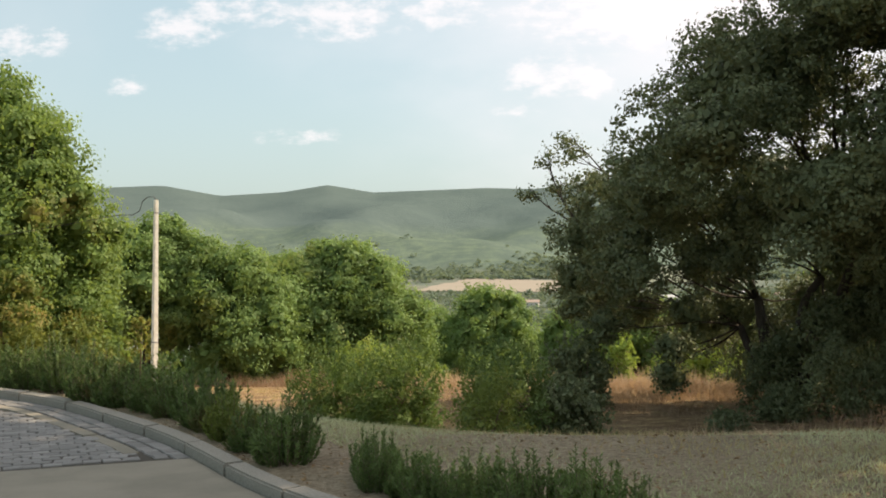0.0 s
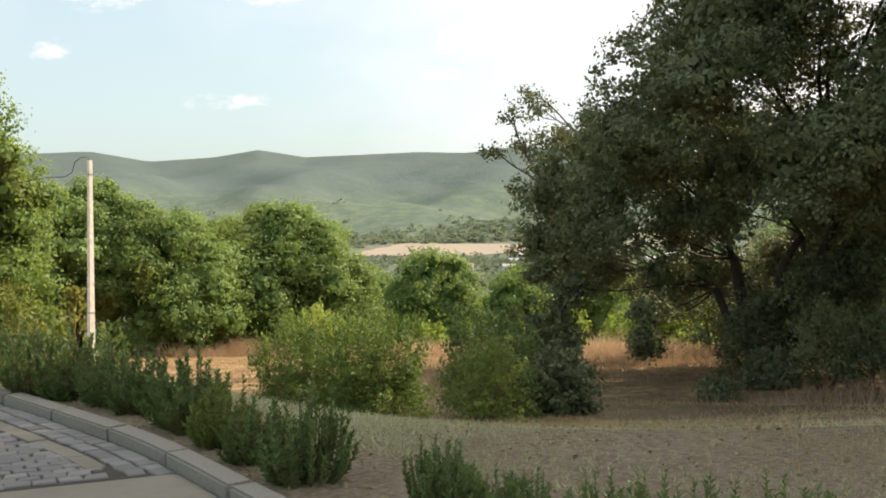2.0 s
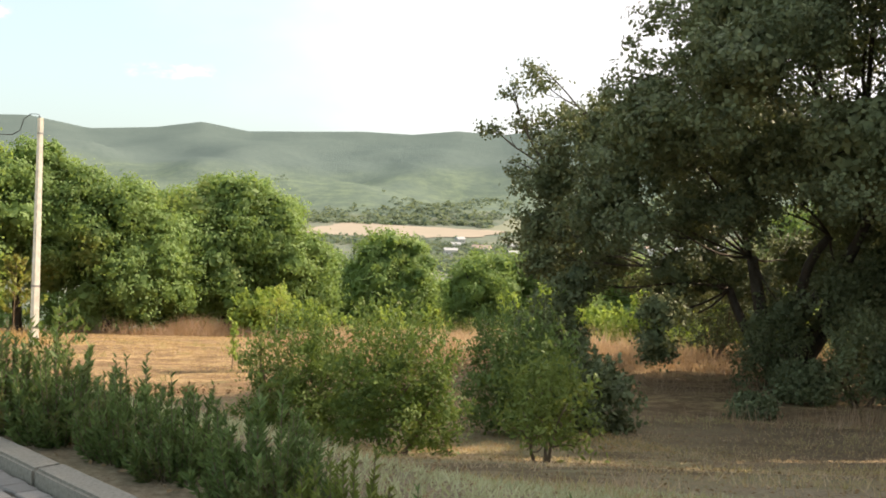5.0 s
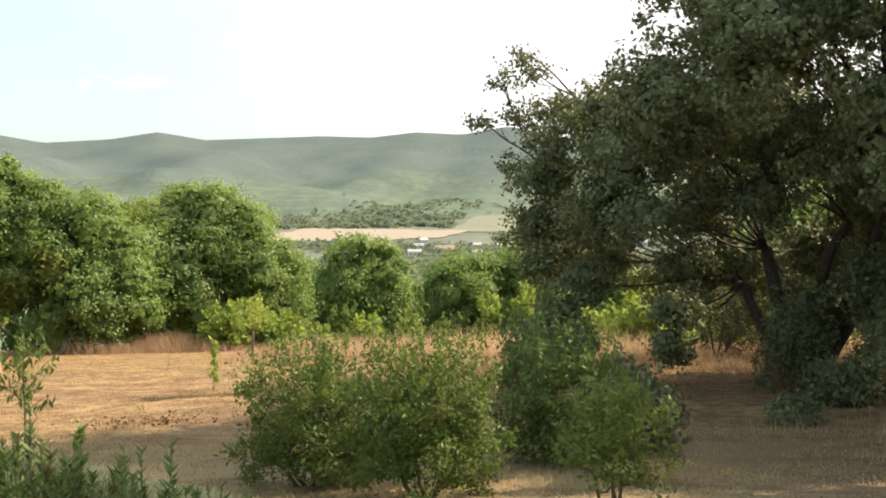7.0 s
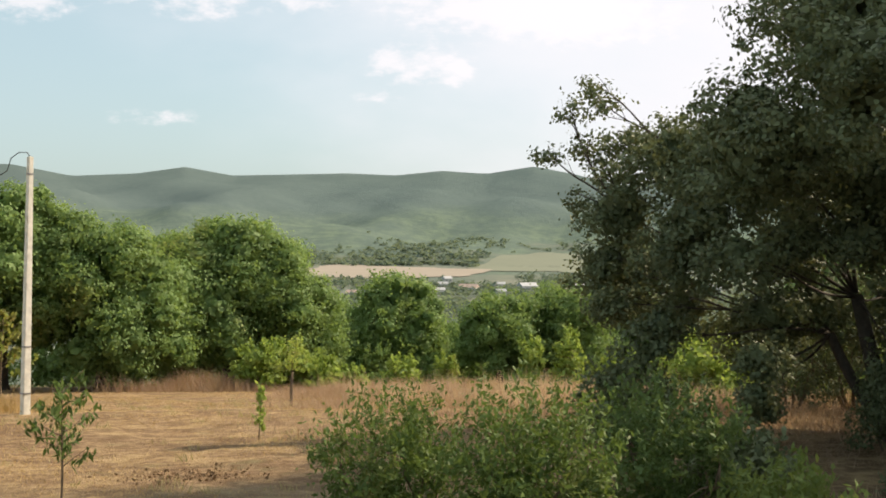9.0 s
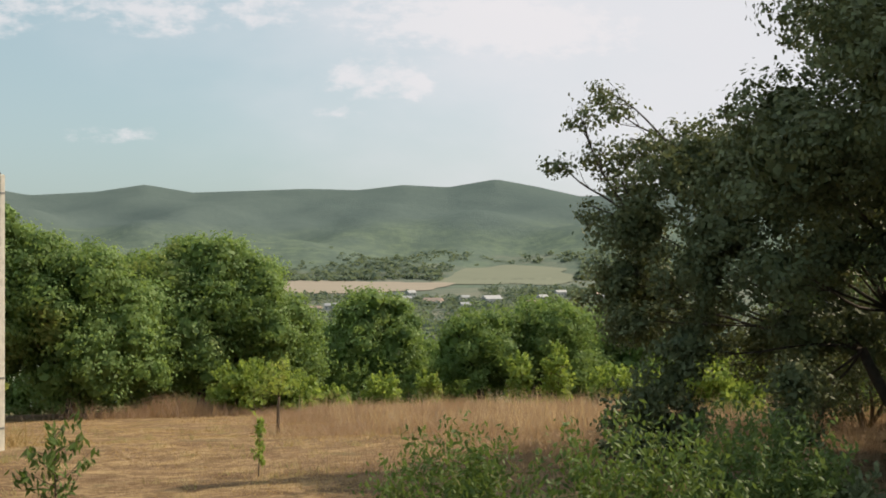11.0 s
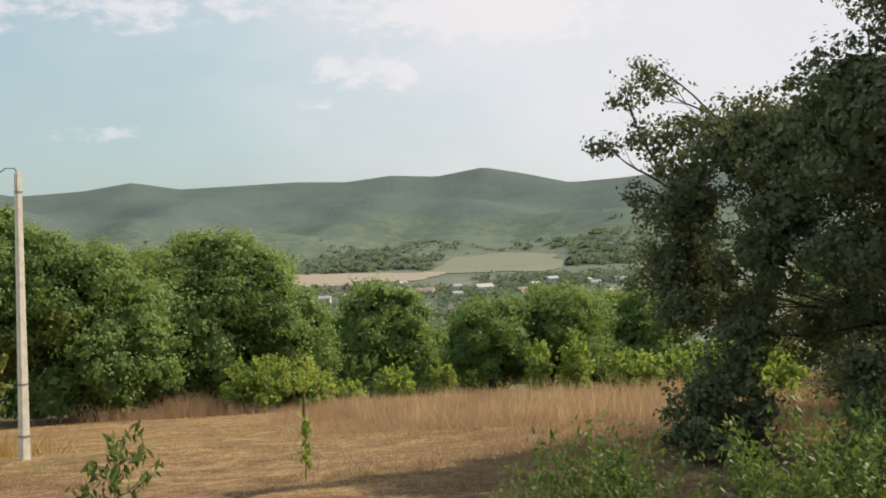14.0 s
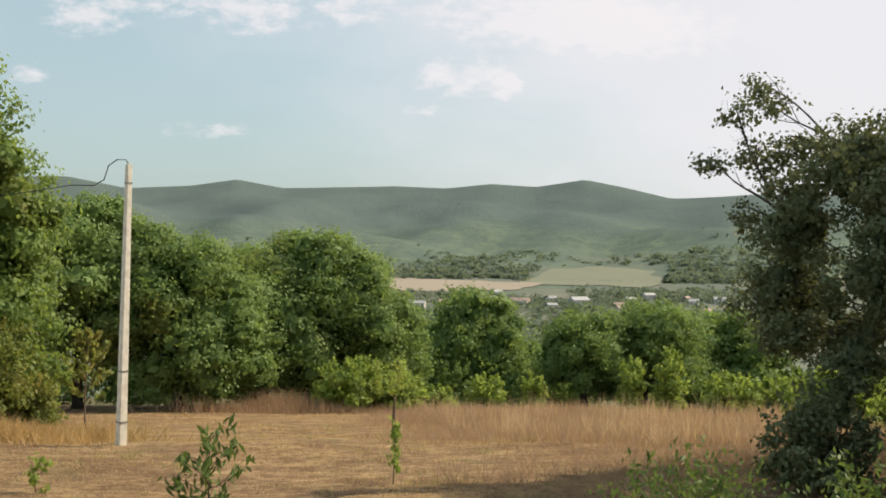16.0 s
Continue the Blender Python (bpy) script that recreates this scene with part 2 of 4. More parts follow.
def near_ground_colour(n, p):
    xyz = n.tree.nodes.new("ShaderNodeSeparateXYZ")
    n.link(p, xyz.inputs[0])
    x, y = xyz.outputs[0], xyz.outputs[1]
    wob = n.math("MULTIPLY", n.math("SUBTRACT", n.noise(p, 0.35, 4.0), 0.5), 9.0)
    yy = n.math("ADD", y, wob)
    fine = n.noise(p, 22.0, 6.0, 0.7)
    mid = n.noise(p, 2.2, 5.0)
    soil = n.mix(n.ramp(fine, 0.3, 0.7), n.mix(mid, (0.17, 0.132, 0.086), (0.33, 0.265, 0.18)), n.mix(mid, (0.39, 0.32, 0.22), (0.54, 0.45, 0.325)))
    thin = n.mix(n.ramp(mid, 0.35, 0.65), n.mix(fine, (0.22, 0.168, 0.102), (0.5, 0.395, 0.25)), n.mix(fine, (0.19, 0.175, 0.1), (0.4, 0.355, 0.21)))
    thin = n.mix(n.ramp(n.noise(p, 0.45, 6.0, 0.68), 0.46, 0.6, 0.0, 0.85), thin, n.mix(fine, (0.1, 0.075, 0.045), (0.24, 0.18, 0.11)))
    streak = n.tree.nodes.new("ShaderNodeMapping")
    streak.inputs["Scale"].default_value = (0.6, 1.3, 1.0)
    n.link(p, streak.inputs[0])
    swath = n.noise(streak.outputs[0], 0.9, 5.0, 0.65)
    gold = n.mix(n.ramp(swath, 0.35, 0.65), n.mix(fine, (0.13, 0.083, 0.05), (0.32, 0.215, 0.125)), n.mix(fine, (0.25, 0.172, 0.095), (0.53, 0.385, 0.215)))
    clump = n.ramp(n.noise(p, 4.0, 4.0, 0.65), 0.42, 0.6)
    gold = n.mix(n.ramp(clump, 0.0, 1.0, 0.55, 0.0), gold, (0.13, 0.075, 0.038))
    gold = n.mix(n.ramp(n.noise(p, 1.1, 4.0), 0.5, 0.7, 0.0, 0.5), gold, (0.56, 0.415, 0.21))
    gold = n.mix(n.ramp(n.noise(p, 0.7, 5.0), 0.55, 0.72, 0.0, 0.55), gold, n.mix(fine, (0.13, 0.13, 0.06), (0.27, 0.25, 0.13)))
    gold = n.mix(n.ramp(mid, 0.62, 0.75, 0.0, 0.6), gold, (0.13, 0.08, 0.048))
    c = n.mix(n.ramp(yy, 9.5, 13.0), soil, thin)
    # brown leaf mould under the oaks, with their shade painted into its colour
    xx = n.math("ADD", x, n.math("MULTIPLY", wob, 0.35))
    shaded_mould = n.mix(n.ramp(mid, 0.35, 0.65), n.mix(fine, (0.07, 0.05, 0.034), (0.19, 0.14, 0.092)), n.mix(fine, (0.11, 0.083, 0.052), (0.27, 0.205, 0.13)))
    c = n.mix(n.math("MULTIPLY", n.ramp(xx, 0.0, 4.5), 0.9), c, shaded_mould)
    c = n.mix(n.ramp(yy, 22.0, 27.0), c, gold)
    return n.mix(n.ramp(yy, 66.0, 74.0), c, n.mix(fine, (0.08, 0.08, 0.04), (0.16, 0.14, 0.07)))


GROUND = surface("dry_ground", near_ground_colour, 0.95, lambda n, p: (n.noise(p, 9.0, 8.0, 0.75), 1.0, 0.1), spec=0.1)


def hazy_land_colour(n, p):
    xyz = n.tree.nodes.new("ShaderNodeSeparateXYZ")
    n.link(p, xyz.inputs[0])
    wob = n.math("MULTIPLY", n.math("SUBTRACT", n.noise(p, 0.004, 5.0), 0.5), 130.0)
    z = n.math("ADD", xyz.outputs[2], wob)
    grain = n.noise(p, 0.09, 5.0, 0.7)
    # distance haze is painted into these greyed colours, bluest on the high slopes
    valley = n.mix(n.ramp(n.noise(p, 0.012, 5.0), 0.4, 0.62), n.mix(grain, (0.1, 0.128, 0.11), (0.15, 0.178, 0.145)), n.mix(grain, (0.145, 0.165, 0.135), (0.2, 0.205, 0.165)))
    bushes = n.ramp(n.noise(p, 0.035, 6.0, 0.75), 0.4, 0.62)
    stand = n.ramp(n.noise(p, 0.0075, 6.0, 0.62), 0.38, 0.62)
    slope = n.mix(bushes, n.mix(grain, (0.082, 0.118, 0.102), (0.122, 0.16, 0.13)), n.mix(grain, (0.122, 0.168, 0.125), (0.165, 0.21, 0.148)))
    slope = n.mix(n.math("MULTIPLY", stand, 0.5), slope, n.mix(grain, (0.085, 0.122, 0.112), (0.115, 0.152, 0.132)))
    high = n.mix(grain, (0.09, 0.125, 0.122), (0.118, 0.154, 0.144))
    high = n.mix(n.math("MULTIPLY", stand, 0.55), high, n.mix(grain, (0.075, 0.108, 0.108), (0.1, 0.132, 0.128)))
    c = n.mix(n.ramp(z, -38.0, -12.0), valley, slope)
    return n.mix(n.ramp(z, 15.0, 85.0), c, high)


FAR_LAND = surface("hazy_wooded_land", hazy_land_colour, 1.0, lambda n, p: (n.noise(p, 0.05, 7.0, 0.7), 0.35, 10.0), spec=0.0)
FIELD_TAN = surface("stubble_field", lambda n, p: n.mix(n.noise(p, 0.02, 5.0), (0.255, 0.23, 0.19), (0.32, 0.29, 0.24)), 1.0, spec=0.0)
FIELD_OLIVE = surface("pale_olive_field", lambda n, p: n.mix(n.noise(p, 0.02, 5.0), (0.17, 0.19, 0.147), (0.205, 0.222, 0.17)), 1.0, spec=0.0)
# leaf colour greyed and blued to carry the valley's haze
HAZY_LEAF = leaf_material("hazy_tree_leaf", (0.092, 0.132, 0.108), (0.14, 0.185, 0.142), None, 0, 0.006, 0.4, 1.0)

# ---- ground shape ----
KERB = [Vector(p) for p in ((-13, 13.9), (-9.5, 13.3), (-7.2, 12.55), (-5.7, 11.72), (-4.8, 10.95), (-3.9, 9.8), (-3.25, 8.92), (-2.73, 8.05), (-2.22, 7.15), (-1.65, 6.35), (-0.8, 5.45), (0.5, 4.45), (3.0, 3.1), (7.5, 1.5), (14, 0.2))]


def spline(pts, per=12):
    out = []
    for i in range(len(pts) - 1):
        a, b, c, d = pts[max(i - 1, 0)], pts[i], pts[i + 1], pts[min(i + 2, len(pts) - 1)]
        for k in range(per):
            t = k / per
            out.append(0.5 * ((2 * b) + (c - a) * t + (2 * a - 5 * b + 4 * c - d) * t * t + (3 * b - a - 3 * c + d) * t ** 3))
    return out + [pts[-1]]


KERB_LINE = spline(KERB)
KX = np.array([p.x for p in KERB_LINE])
KY = np.array([p.y for p in KERB_LINE])
PROFILE_Y = (-60, 9, 12, 18.5, 25, 38.7, 46.5, 70, 110, 300, 600, 900, 1200, 1600, 2000)
PROFILE_Z = (3.25, 3.25, 2.75, 1.42, 0.78, 0, -1.1, -3.4, -9, -25, -42, -46, -43, -33, 5)
RIDGE_A = (-3.2, -0.9, -0.6, -0.336, -0.30, -0.266, -0.24, -0.215, -0.16, -0.12, -0.08, -0.03, 0.018, 0.062, 0.102, 0.142, 0.185, 0.222, 0.262, 0.275, 0.31, 0.345, 0.5, 0.9, 3.2)
RIDGE_Z = (120, 150, 165, 171, 176, 180, 167, 154, 164, 183, 163, 168, 173, 169, 182, 175, 195, 174, 147, 147, 152, 158, 150, 150, 120)


def kerb_side(x, y):
    """Metres beyond the kerb's front edge (positive: planted side)."""
    return (y - np.interp(x, KX, KY)) * 0.72


def terrain(x, y):
    x, y = np.asarray(x, float), np.asarray(y, float)
    r = np.hypot(x + 3, y)
    a = np.arctan2(x, np.maximum(y, -1e9))
    ahead = np.clip(1.6 - np.abs(a) * 0.9, 0, 1)
    along = np.where(r > 100, r * ahead + 100 * (1 - ahead), y)
    z = np.interp(along, PROFILE_Y, PROFILE_Z)
    z = z + np.where(y < 60, 0.05 * np.sin(x * 0.9 + y * 0.4) * np.sin(y * 0.7), 0)
    ridge = np.interp(np.clip(np.tan(np.clip(a, -1.25, 1.25)), -3.1, 3.1), RIDGE_A, RIDGE_Z)
    s = np.clip((r - 1550) / 1450, 0, 1.0)
    fold = 0
    for k, (wx, wy, ph, amp) in enumerate(((0.011, 0.004, 0.4, 15), (-0.007, 0.009, 2.0, 11), (0.021, -0.006, 1.2, 7), (0.016, 0.015, 4.0, 6), (-0.034, 0.011, 0.8, 4), (0.047, 0.02, 2.8, 3))):
        fold = fold + 0.9 * amp * np.sin(wx * x + wy * y + ph + 1.3 * np.sin(0.004 * x - 0.005 * y + k))
    ridge_in = 160 + (ridge - 160) * s ** 5
    hill = -33 + (ridge_in + 33) * (s ** 1.25) + fold * np.sin(np.pi * s) ** 1.2
    z = np.where(r > 1550, hill, z)
    z = np.where(r > 3000, ridge - (r - 3000) * 0.09, z)
    side = kerb_side(x, y)
    bank = np.clip((side - 1.0) / 3.0, 0, 1)
    z = np.where((r < 25) & (y < 16), np.maximum(z, 3.26 + (z - 3.26) * (bank * bank * (3 - 2 * bank))), z)
    w = np.clip((side + 0.03) / 0.2, 0, 1)
    near = r < 25
    return np.where(near, 2.95 + (z - 2.95) * (w * w * (3 - 2 * w)), z)


def tz(x, y):
    return float(terrain(x, y))


# ---- mesh helpers ----
def mesh_object(name, verts, faces, mat, parent=None, label="", smooth=False):
    me = bpy.data.meshes.new(name)
    if isinstance(faces, np.ndarray):
        k = faces.shape[1]
        me.vertices.add(len(verts))
        me.vertices.foreach_set("co", np.asarray(verts, np.float32).ravel())
        me.loops.add(faces.size)
        me.loops.foreach_set("vertex_index", faces.astype(np.int32).ravel())
        me.polygons.add(len(faces))
        me.polygons.foreach_set("loop_start", np.arange(0, faces.size, k, dtype=np.int32))
        me.update(calc_edges=True)
    else:
        me.from_pydata([tuple(v) for v in verts], [], faces)
    if smooth:
        me.polygons.foreach_set("use_smooth", np.ones(len(me.polygons), bool))
    me.materials.append(mat)
    ob = new(name, me)
    if parent is not None:
        ob.parent = parent
    if label:
        ob["label"] = label
    return ob


def part(name, bm, mat, parent=None, label=""):
    me = bpy.data.meshes.new(name)
    bm.to_mesh(me)
    bm.free()
    me.materials.append(mat)
    ob = new(name, me)
    if parent is not None:
        ob.parent = parent
    if label:
        ob["label"] = label
    return ob


def thing(name, at, label, category, group="", kind=""):
    e = new(name)
    e.empty_display_size = 0.2
    e.location = at
    return tagged(e, label, category, group, kind)


class Tubes:
    """Collects tapered round stems into one mesh."""

    def __init__(self):
        self.v, self.f = [], []

    def add(self, pts, radii, sides=7):
        pts = [Vector(p) for p in pts]
        base = len(self.v)
        side = Vector((1, 0.13, 0.07))
        for i, p in enumerate(pts):
            d = (pts[min(i + 1, len(pts) - 1)] - pts[max(i - 1, 0)]).normalized()
            a = (side - d * side.dot(d)).normalized()
            b = d.cross(a)
            for k in range(sides):
                w = 2 * math.pi * k / sides
                self.v.append(p + (a * math.cos(w) + b * math.sin(w)) * radii[i])
        for i in range(len(pts) - 1):
            for k in range(sides):
                q = base + i * sides
                self.f.append((q + k, q + (k + 1) % sides, q + sides + (k + 1) % sides, q + sides + k))
        self.f.append(tuple(base + (len(pts) - 1) * sides + k for k in range(sides)))
        self.f.append(tuple(base + k for k in reversed(range(sides))))
        return self

    def make(self, name, mat, parent=None, label=""):
        return mesh_object(name, self.v, self.f, mat, parent, label, True)


def bent(a, b, rng, sag=0.12, steps=6):
    a, b = Vector(a), Vector(b)
    length = (b - a).length
    k1 = Vector(rng.normal(0, sag * length, 3))
    k2 = Vector(rng.normal(0, sag * 0.5 * length, 3))
    out = []
    for i in range(steps + 1):
        t = i / steps
        out.append(a.lerp(b, t) + k1 * math.sin(math.pi * t) + k2 * math.sin(2 * math.pi * t))
    return out


def leaves(pos, nrm, size, rng, slim=0.55, fold=0.12, along=None):
    """Folded pointed leaves, one face each: vertices and faces."""
    n = len(pos)
    nrm = nrm / np.linalg.norm(nrm, axis=1, keepdims=True)
    ax = rng.normal(size=(n, 3)) if along is None else along
    ax = ax - nrm * (ax * nrm).sum(1, keepdims=True)
    ax /= np.linalg.norm(ax, axis=1, keepdims=True) + 1e-9
    bx = np.cross(nrm, ax)
    L = size[:, None] * 0.5
    v = np.empty((n, 4, 3))
    v[:, 0] = pos - ax * L
    v[:, 1] = pos + bx * L * slim + nrm * L * fold - ax * L * 0.1
    v[:, 2] = pos + ax * L
    v[:, 3] = pos - bx * L * slim + nrm * L * fold - ax * L * 0.1
    return v.reshape(-1, 3), np.arange(n * 4).reshape(-1, 4)


def lumps(lobes, rng, k=7, share=0.52, at=0.62):
    """Breaks each lobe into smaller ones, with gaps between them."""
    out = []
    for x, y, z, rx, ry, rz in lobes:
        a0 = rng.uniform(0, 6.3)
        out.append((x, y, z, rx * 0.5, ry * 0.5, rz * 0.5))
        for i in range(k):
            h = -0.8 + 1.75 * (i + 0.5) / k
            w = math.sqrt(max(0.0, 1 - h * h))
            a = a0 + i * 2.39996 + rng.uniform(-0.4, 0.4)
            s = share * rng.uniform(0.65, 1.2)
            q = at * rng.uniform(0.85, 1.2)
            out.append((x + rx * q * w * math.cos(a), y + ry * q * w * math.sin(a), z + rz * q * h, rx * s, ry * s, rz * s * 0.85))
    return out


def crown_leaves(lobes, rng, density, clump, per, leaf, slim=0.6, up=0.25, shell=(0.35, 1.0), droop=0.0, flat=0.75):
    """Leaves in clumps over uneven lobes (x, y, z, rx, ry, rz). density: clumps a square metre of lobe."""
    P, N, C = [], [], []
    for x, y, z, rx, ry, rz in lobes:
        area = 4 * math.pi * ((rx * ry + ry * rz + rx * rz) / 3)
        m = max(5, int(area * density))
        d = rng.normal(size=(m, 3))
        d /= np.linalg.norm(d, axis=1, keepdims=True)
        ph = rng.uniform(0, 6.3, 6)
        ruff = 0.97 + 0.13 * np.sin(d[:, 0] * 4.3 + ph[0]) + 0.12 * np.sin(d[:, 1] * 5.1 + ph[1]) + 0.12 * np.sin(d[:, 2] * 4.7 + ph[2]) + 0.08 * np.sin(d @ np.array([7.0, 5.0, 9.0]) + ph[3])
        rad = rng.uniform(shell[0] ** 2, shell[1] ** 2, m) ** 0.5 * ruff
        c = np.array([x, y, z]) + d * rad[:, None] * np.array([rx, ry, rz])
        c[:, 2] -= droop * rng.uniform(0, 1, m)
        C.append(c)
        k = rng.integers(int(per * 0.6), int(per * 1.4) + 1, m)
        idx = np.repeat(np.arange(m), k)
        sz = clump * rng.uniform(0.6, 1.35, m)
        off = rng.normal(size=(len(idx), 3)) * np.array([1, 1, flat]) * 0.4 * sz[idx][:, None]
        P.append(c[idx] + off)
        N.append(d[idx] * 0.7 + off / (sz[idx][:, None] + 1e-6) * 0.7 + rng.normal(size=(len(idx), 3)) * 0.55 + np.array([0, 0, up]))
    P, N, C = np.concatenate(P), np.concatenate(N), np.concatenate(C)
    size = leaf * rng.uniform(0.6, 1.3, len(P))
    v, f = leaves(P, N, size, rng, slim)
    return v, f, C


def tree(name, base, fork, lobes, mat, seed, label, category="tree", group="", density=1.4, clump=0.5, per=20, leaf=0.1, trunk_r=0.3, slim=0.6,
         stems=None, lump=0, extra=(), twigs=5, limb_share=1.0, droop=0.0, shell=(0.35, 1.0), bark=None, inside=0.0):
    """A tree of trunk, limbs to each lobe, and a crown of leaves. Places are in the world; the thing's origin is its foot."""
    rng = np.random.default_rng(seed)
    root = thing(name, base, label, category, group)
    o = Vector(base)
    bark = bark or BARK
    loc = [(x - o.x, y - o.y, z - o.z, rx, ry, rz) for x, y, z, rx, ry, rz in lobes]
    f = Vector(fork) - o
    forks = [f] + [Vector(s) - o for s in (stems or ())]
    for i, top in enumerate(forks):
        foot = Vector((0.35 * math.cos(i * 2.4), 0.35 * math.sin(i * 2.4), -0.15)) * (trunk_r / 0.3 if i else 0)
        foot.z = -0.15
        r = trunk_r * (1.0 if i == 0 else 0.75)
        t = Tubes().add(bent(foot, top, rng, 0.05, 8), [r * (1.35 - 0.3 * k / 8 if k else 1.7) * (1 - 0.25 * k / 8) for k in range(9)], 10)
        t.make("trunk", bark, root)
    airy = [(x - o.x, y - o.y, z - o.z, r, r, r * 0.8) for x, y, z, r in extra]
    v, fc, C = crown_leaves((lumps(loc, rng, lump) if lump else loc) + airy, rng, density, clump, per, leaf, slim, droop=droop, shell=shell)
    start = 0
    for j, (x, y, z, rx, ry, rz) in enumerate(loc + airy):
        c = Vector((x, y, z))
        near = [Vector(q[:3]) for q in loc] if j >= len(loc) else forks
        src = min(near, key=lambda p: (p - c).length)
        r0 = trunk_r * 0.42 * min(1.3, max(0.5, (rx + rz) / 5)) * limb_share
        line = bent(src, c, rng, 0.035, 7)
        t = Tubes().add(line, [r0 * (1 - 0.72 * k / 7) for k in range(8)], 7)
        for q in range(twigs):
            d = Vector(rng.normal(size=3)).normalized()
            end = c + Vector((d.x * rx, d.y * ry, d.z * rz)) * 0.72
            s = line[int(rng.integers(4, 8))]
            w = bent(s, end, rng, 0.06, 4)
            t.add(w, [r0 * 0.3 * (1 - 0.8 * k / 4) for k in range(5)], 5)
        t.make("limb", bark, root)
    if inside:
        # larger sprays deep in the boughs, which keep the light out
        P, N = [], []
        for x, y, z, rx, ry, rz in loc:
            m = int(4 * math.pi * rx * rz * 1.0 / (inside * inside * 0.375))
            d = rng.normal(size=(m, 3))
            d /= np.linalg.norm(d, axis=1, keepdims=True)
            P.append(np.array([x, y, z]) + d * np.array([rx, ry, rz]) * rng.uniform(0.2, 0.52, (m, 1)))
            N.append(d + rng.normal(size=d.shape) * 0.4)
        P, N = np.concatenate(P), np.concatenate(N)
        v2, f2 = leaves(P, N, inside * rng.uniform(0.7, 1.2, len(P)), rng, 0.75)
        v, fc = np.concatenate([v, v2]), np.concatenate([fc, f2 + len(v)])
    mesh_object("crown", v, fc, mat, root)
    return root


def lobes_in(center, rx, ry, rz, n, share, rng, low=-0.75):
    """n random lobes filling an ellipsoid, with one core."""
    x, y, z = center
    out = [(x, y, z, rx * 0.62, ry * 0.62, rz * 0.66)]
    for i in range(n):
        a = i * 2.39996 + rng.uniform(-0.3, 0.3)
        h = low + (0.98 - low) * ((i + 0.5) / n)
        w = math.sqrt(max(0.05, 1 - h * h)) if h > 0 else 1 - 0.12 * h * h
        s = share * rng.uniform(0.75, 1.25)
        k = 1 - s * 0.72
        out.append((x + rx * w * math.cos(a) * k, y + ry * w * math.sin(a) * k, z + rz * h * (1 - s * 0.6), rx * s, ry * s, rz * s * 0.85))
    return out


def dome_leaves(domes, rng, leaf, cover, share=0.36, slim=0.75):
    """A full crown: leaf sprays over the outside of many rounded boughs, which swell out of each dome with dark creases between them."""
    lobes = []
    for x, y, z, rx, ry, rz in domes:
        lobes.append((x, y, z, rx * 0.7, ry * 0.7, rz * 0.72))
        mean = (rx * ry * rz) ** (1 / 3)
        n = int(15 + 2.2 * mean)
        a0 = rng.uniform(0, 6.3)
        for i in range(n):
            h = 1 - 1.75 * (i + 0.5) / n
            w = math.sqrt(1 - h * h)
            a = a0 + i * 2.39996 + rng.uniform(-0.35, 0.35)
            r = mean * share * rng.uniform(0.7, 1.25)
            d = Vector((w * math.cos(a), w * math.sin(a), h))
            k = 1 - 0.75 * r / mean + rng.uniform(-0.06, 0.1)
            c = Vector((x + d.x * rx * k, y + d.y * ry * k, z + d.z * rz * k))
            lobes.append((*c, r, r, r * 0.8))
            for j in range(5):
                e = (Vector(rng.normal(size=3)).normalized() + d * 0.7 + Vector((0, 0, 0.2))).normalized()
                q = r * rng.uniform(0.34, 0.55)
                p = c + e * (r * 0.86)
                lobes.append((*p, q, q, q * 0.8))
    L = np.array(lobes)
    P, N = [], []
    per = 22
    for i, (x, y, z, rx, ry, rz) in enumerate(lobes):
        area = 4 * math.pi * ((rx * ry + ry * rz + rx * rz) / 3)
        m = max(3, int(area * cover / (leaf * leaf * slim * 0.5) / per))
        d = rng.normal(size=(m, 3))
        d /= np.linalg.norm(d, axis=1, keepdims=True)
        c = np.array([x, y, z]) + d * np.array([rx, ry, rz]) * rng.uniform(0.78, 1.06, (m, 1))
        inside = (((c[:, None, :] - L[None, :, :3]) / L[None, :, 3:]) ** 2).sum(2)
        inside[:, i] = 9.0
        ok = inside.min(1) > 0.62
        c, d = c[ok], d[ok]
        idx = np.repeat(np.arange(len(c)), per)
        off = rng.normal(size=(len(idx), 3)) * np.array([1, 1, 0.65]) * (leaf * 1.3 * rng.uniform(0.6, 1.5, len(c)))[idx][:, None]
        P.append(c[idx] + off)
        N.append(d[idx] * 0.9 + off / (leaf * 1.4) * 0.35 + rng.normal(size=off.shape) * 0.45 + np.array([0, 0, 0.2]))
    # the shaded inside: larger sprays
    S = [leaf * rng.uniform(0.6, 1.35, sum(len(p) for p in P))]
    for x, y, z, rx, ry, rz in [q for q in lobes if min(q[3:]) > 0.6]:
        big = leaf * 3.4
        area = 4 * math.pi * ((rx * ry + ry * rz + rx * rz) / 3)
        m = int(area * 1.3 / (big * big * slim * 0.5))
        d = rng.normal(size=(m, 3))
        d /= np.linalg.norm(d, axis=1, keepdims=True)
        P.append(np.array([x, y, z]) + d * np.array([rx, ry, rz]) * rng.uniform(0.4, 0.74, (m, 1)))
        N.append(d + rng.normal(size=d.shape) * 0.3)
        S.append(np.full(m, big))
    return leaves(np.concatenate(P), np.concatenate(N), np.concatenate(S), rng, slim)


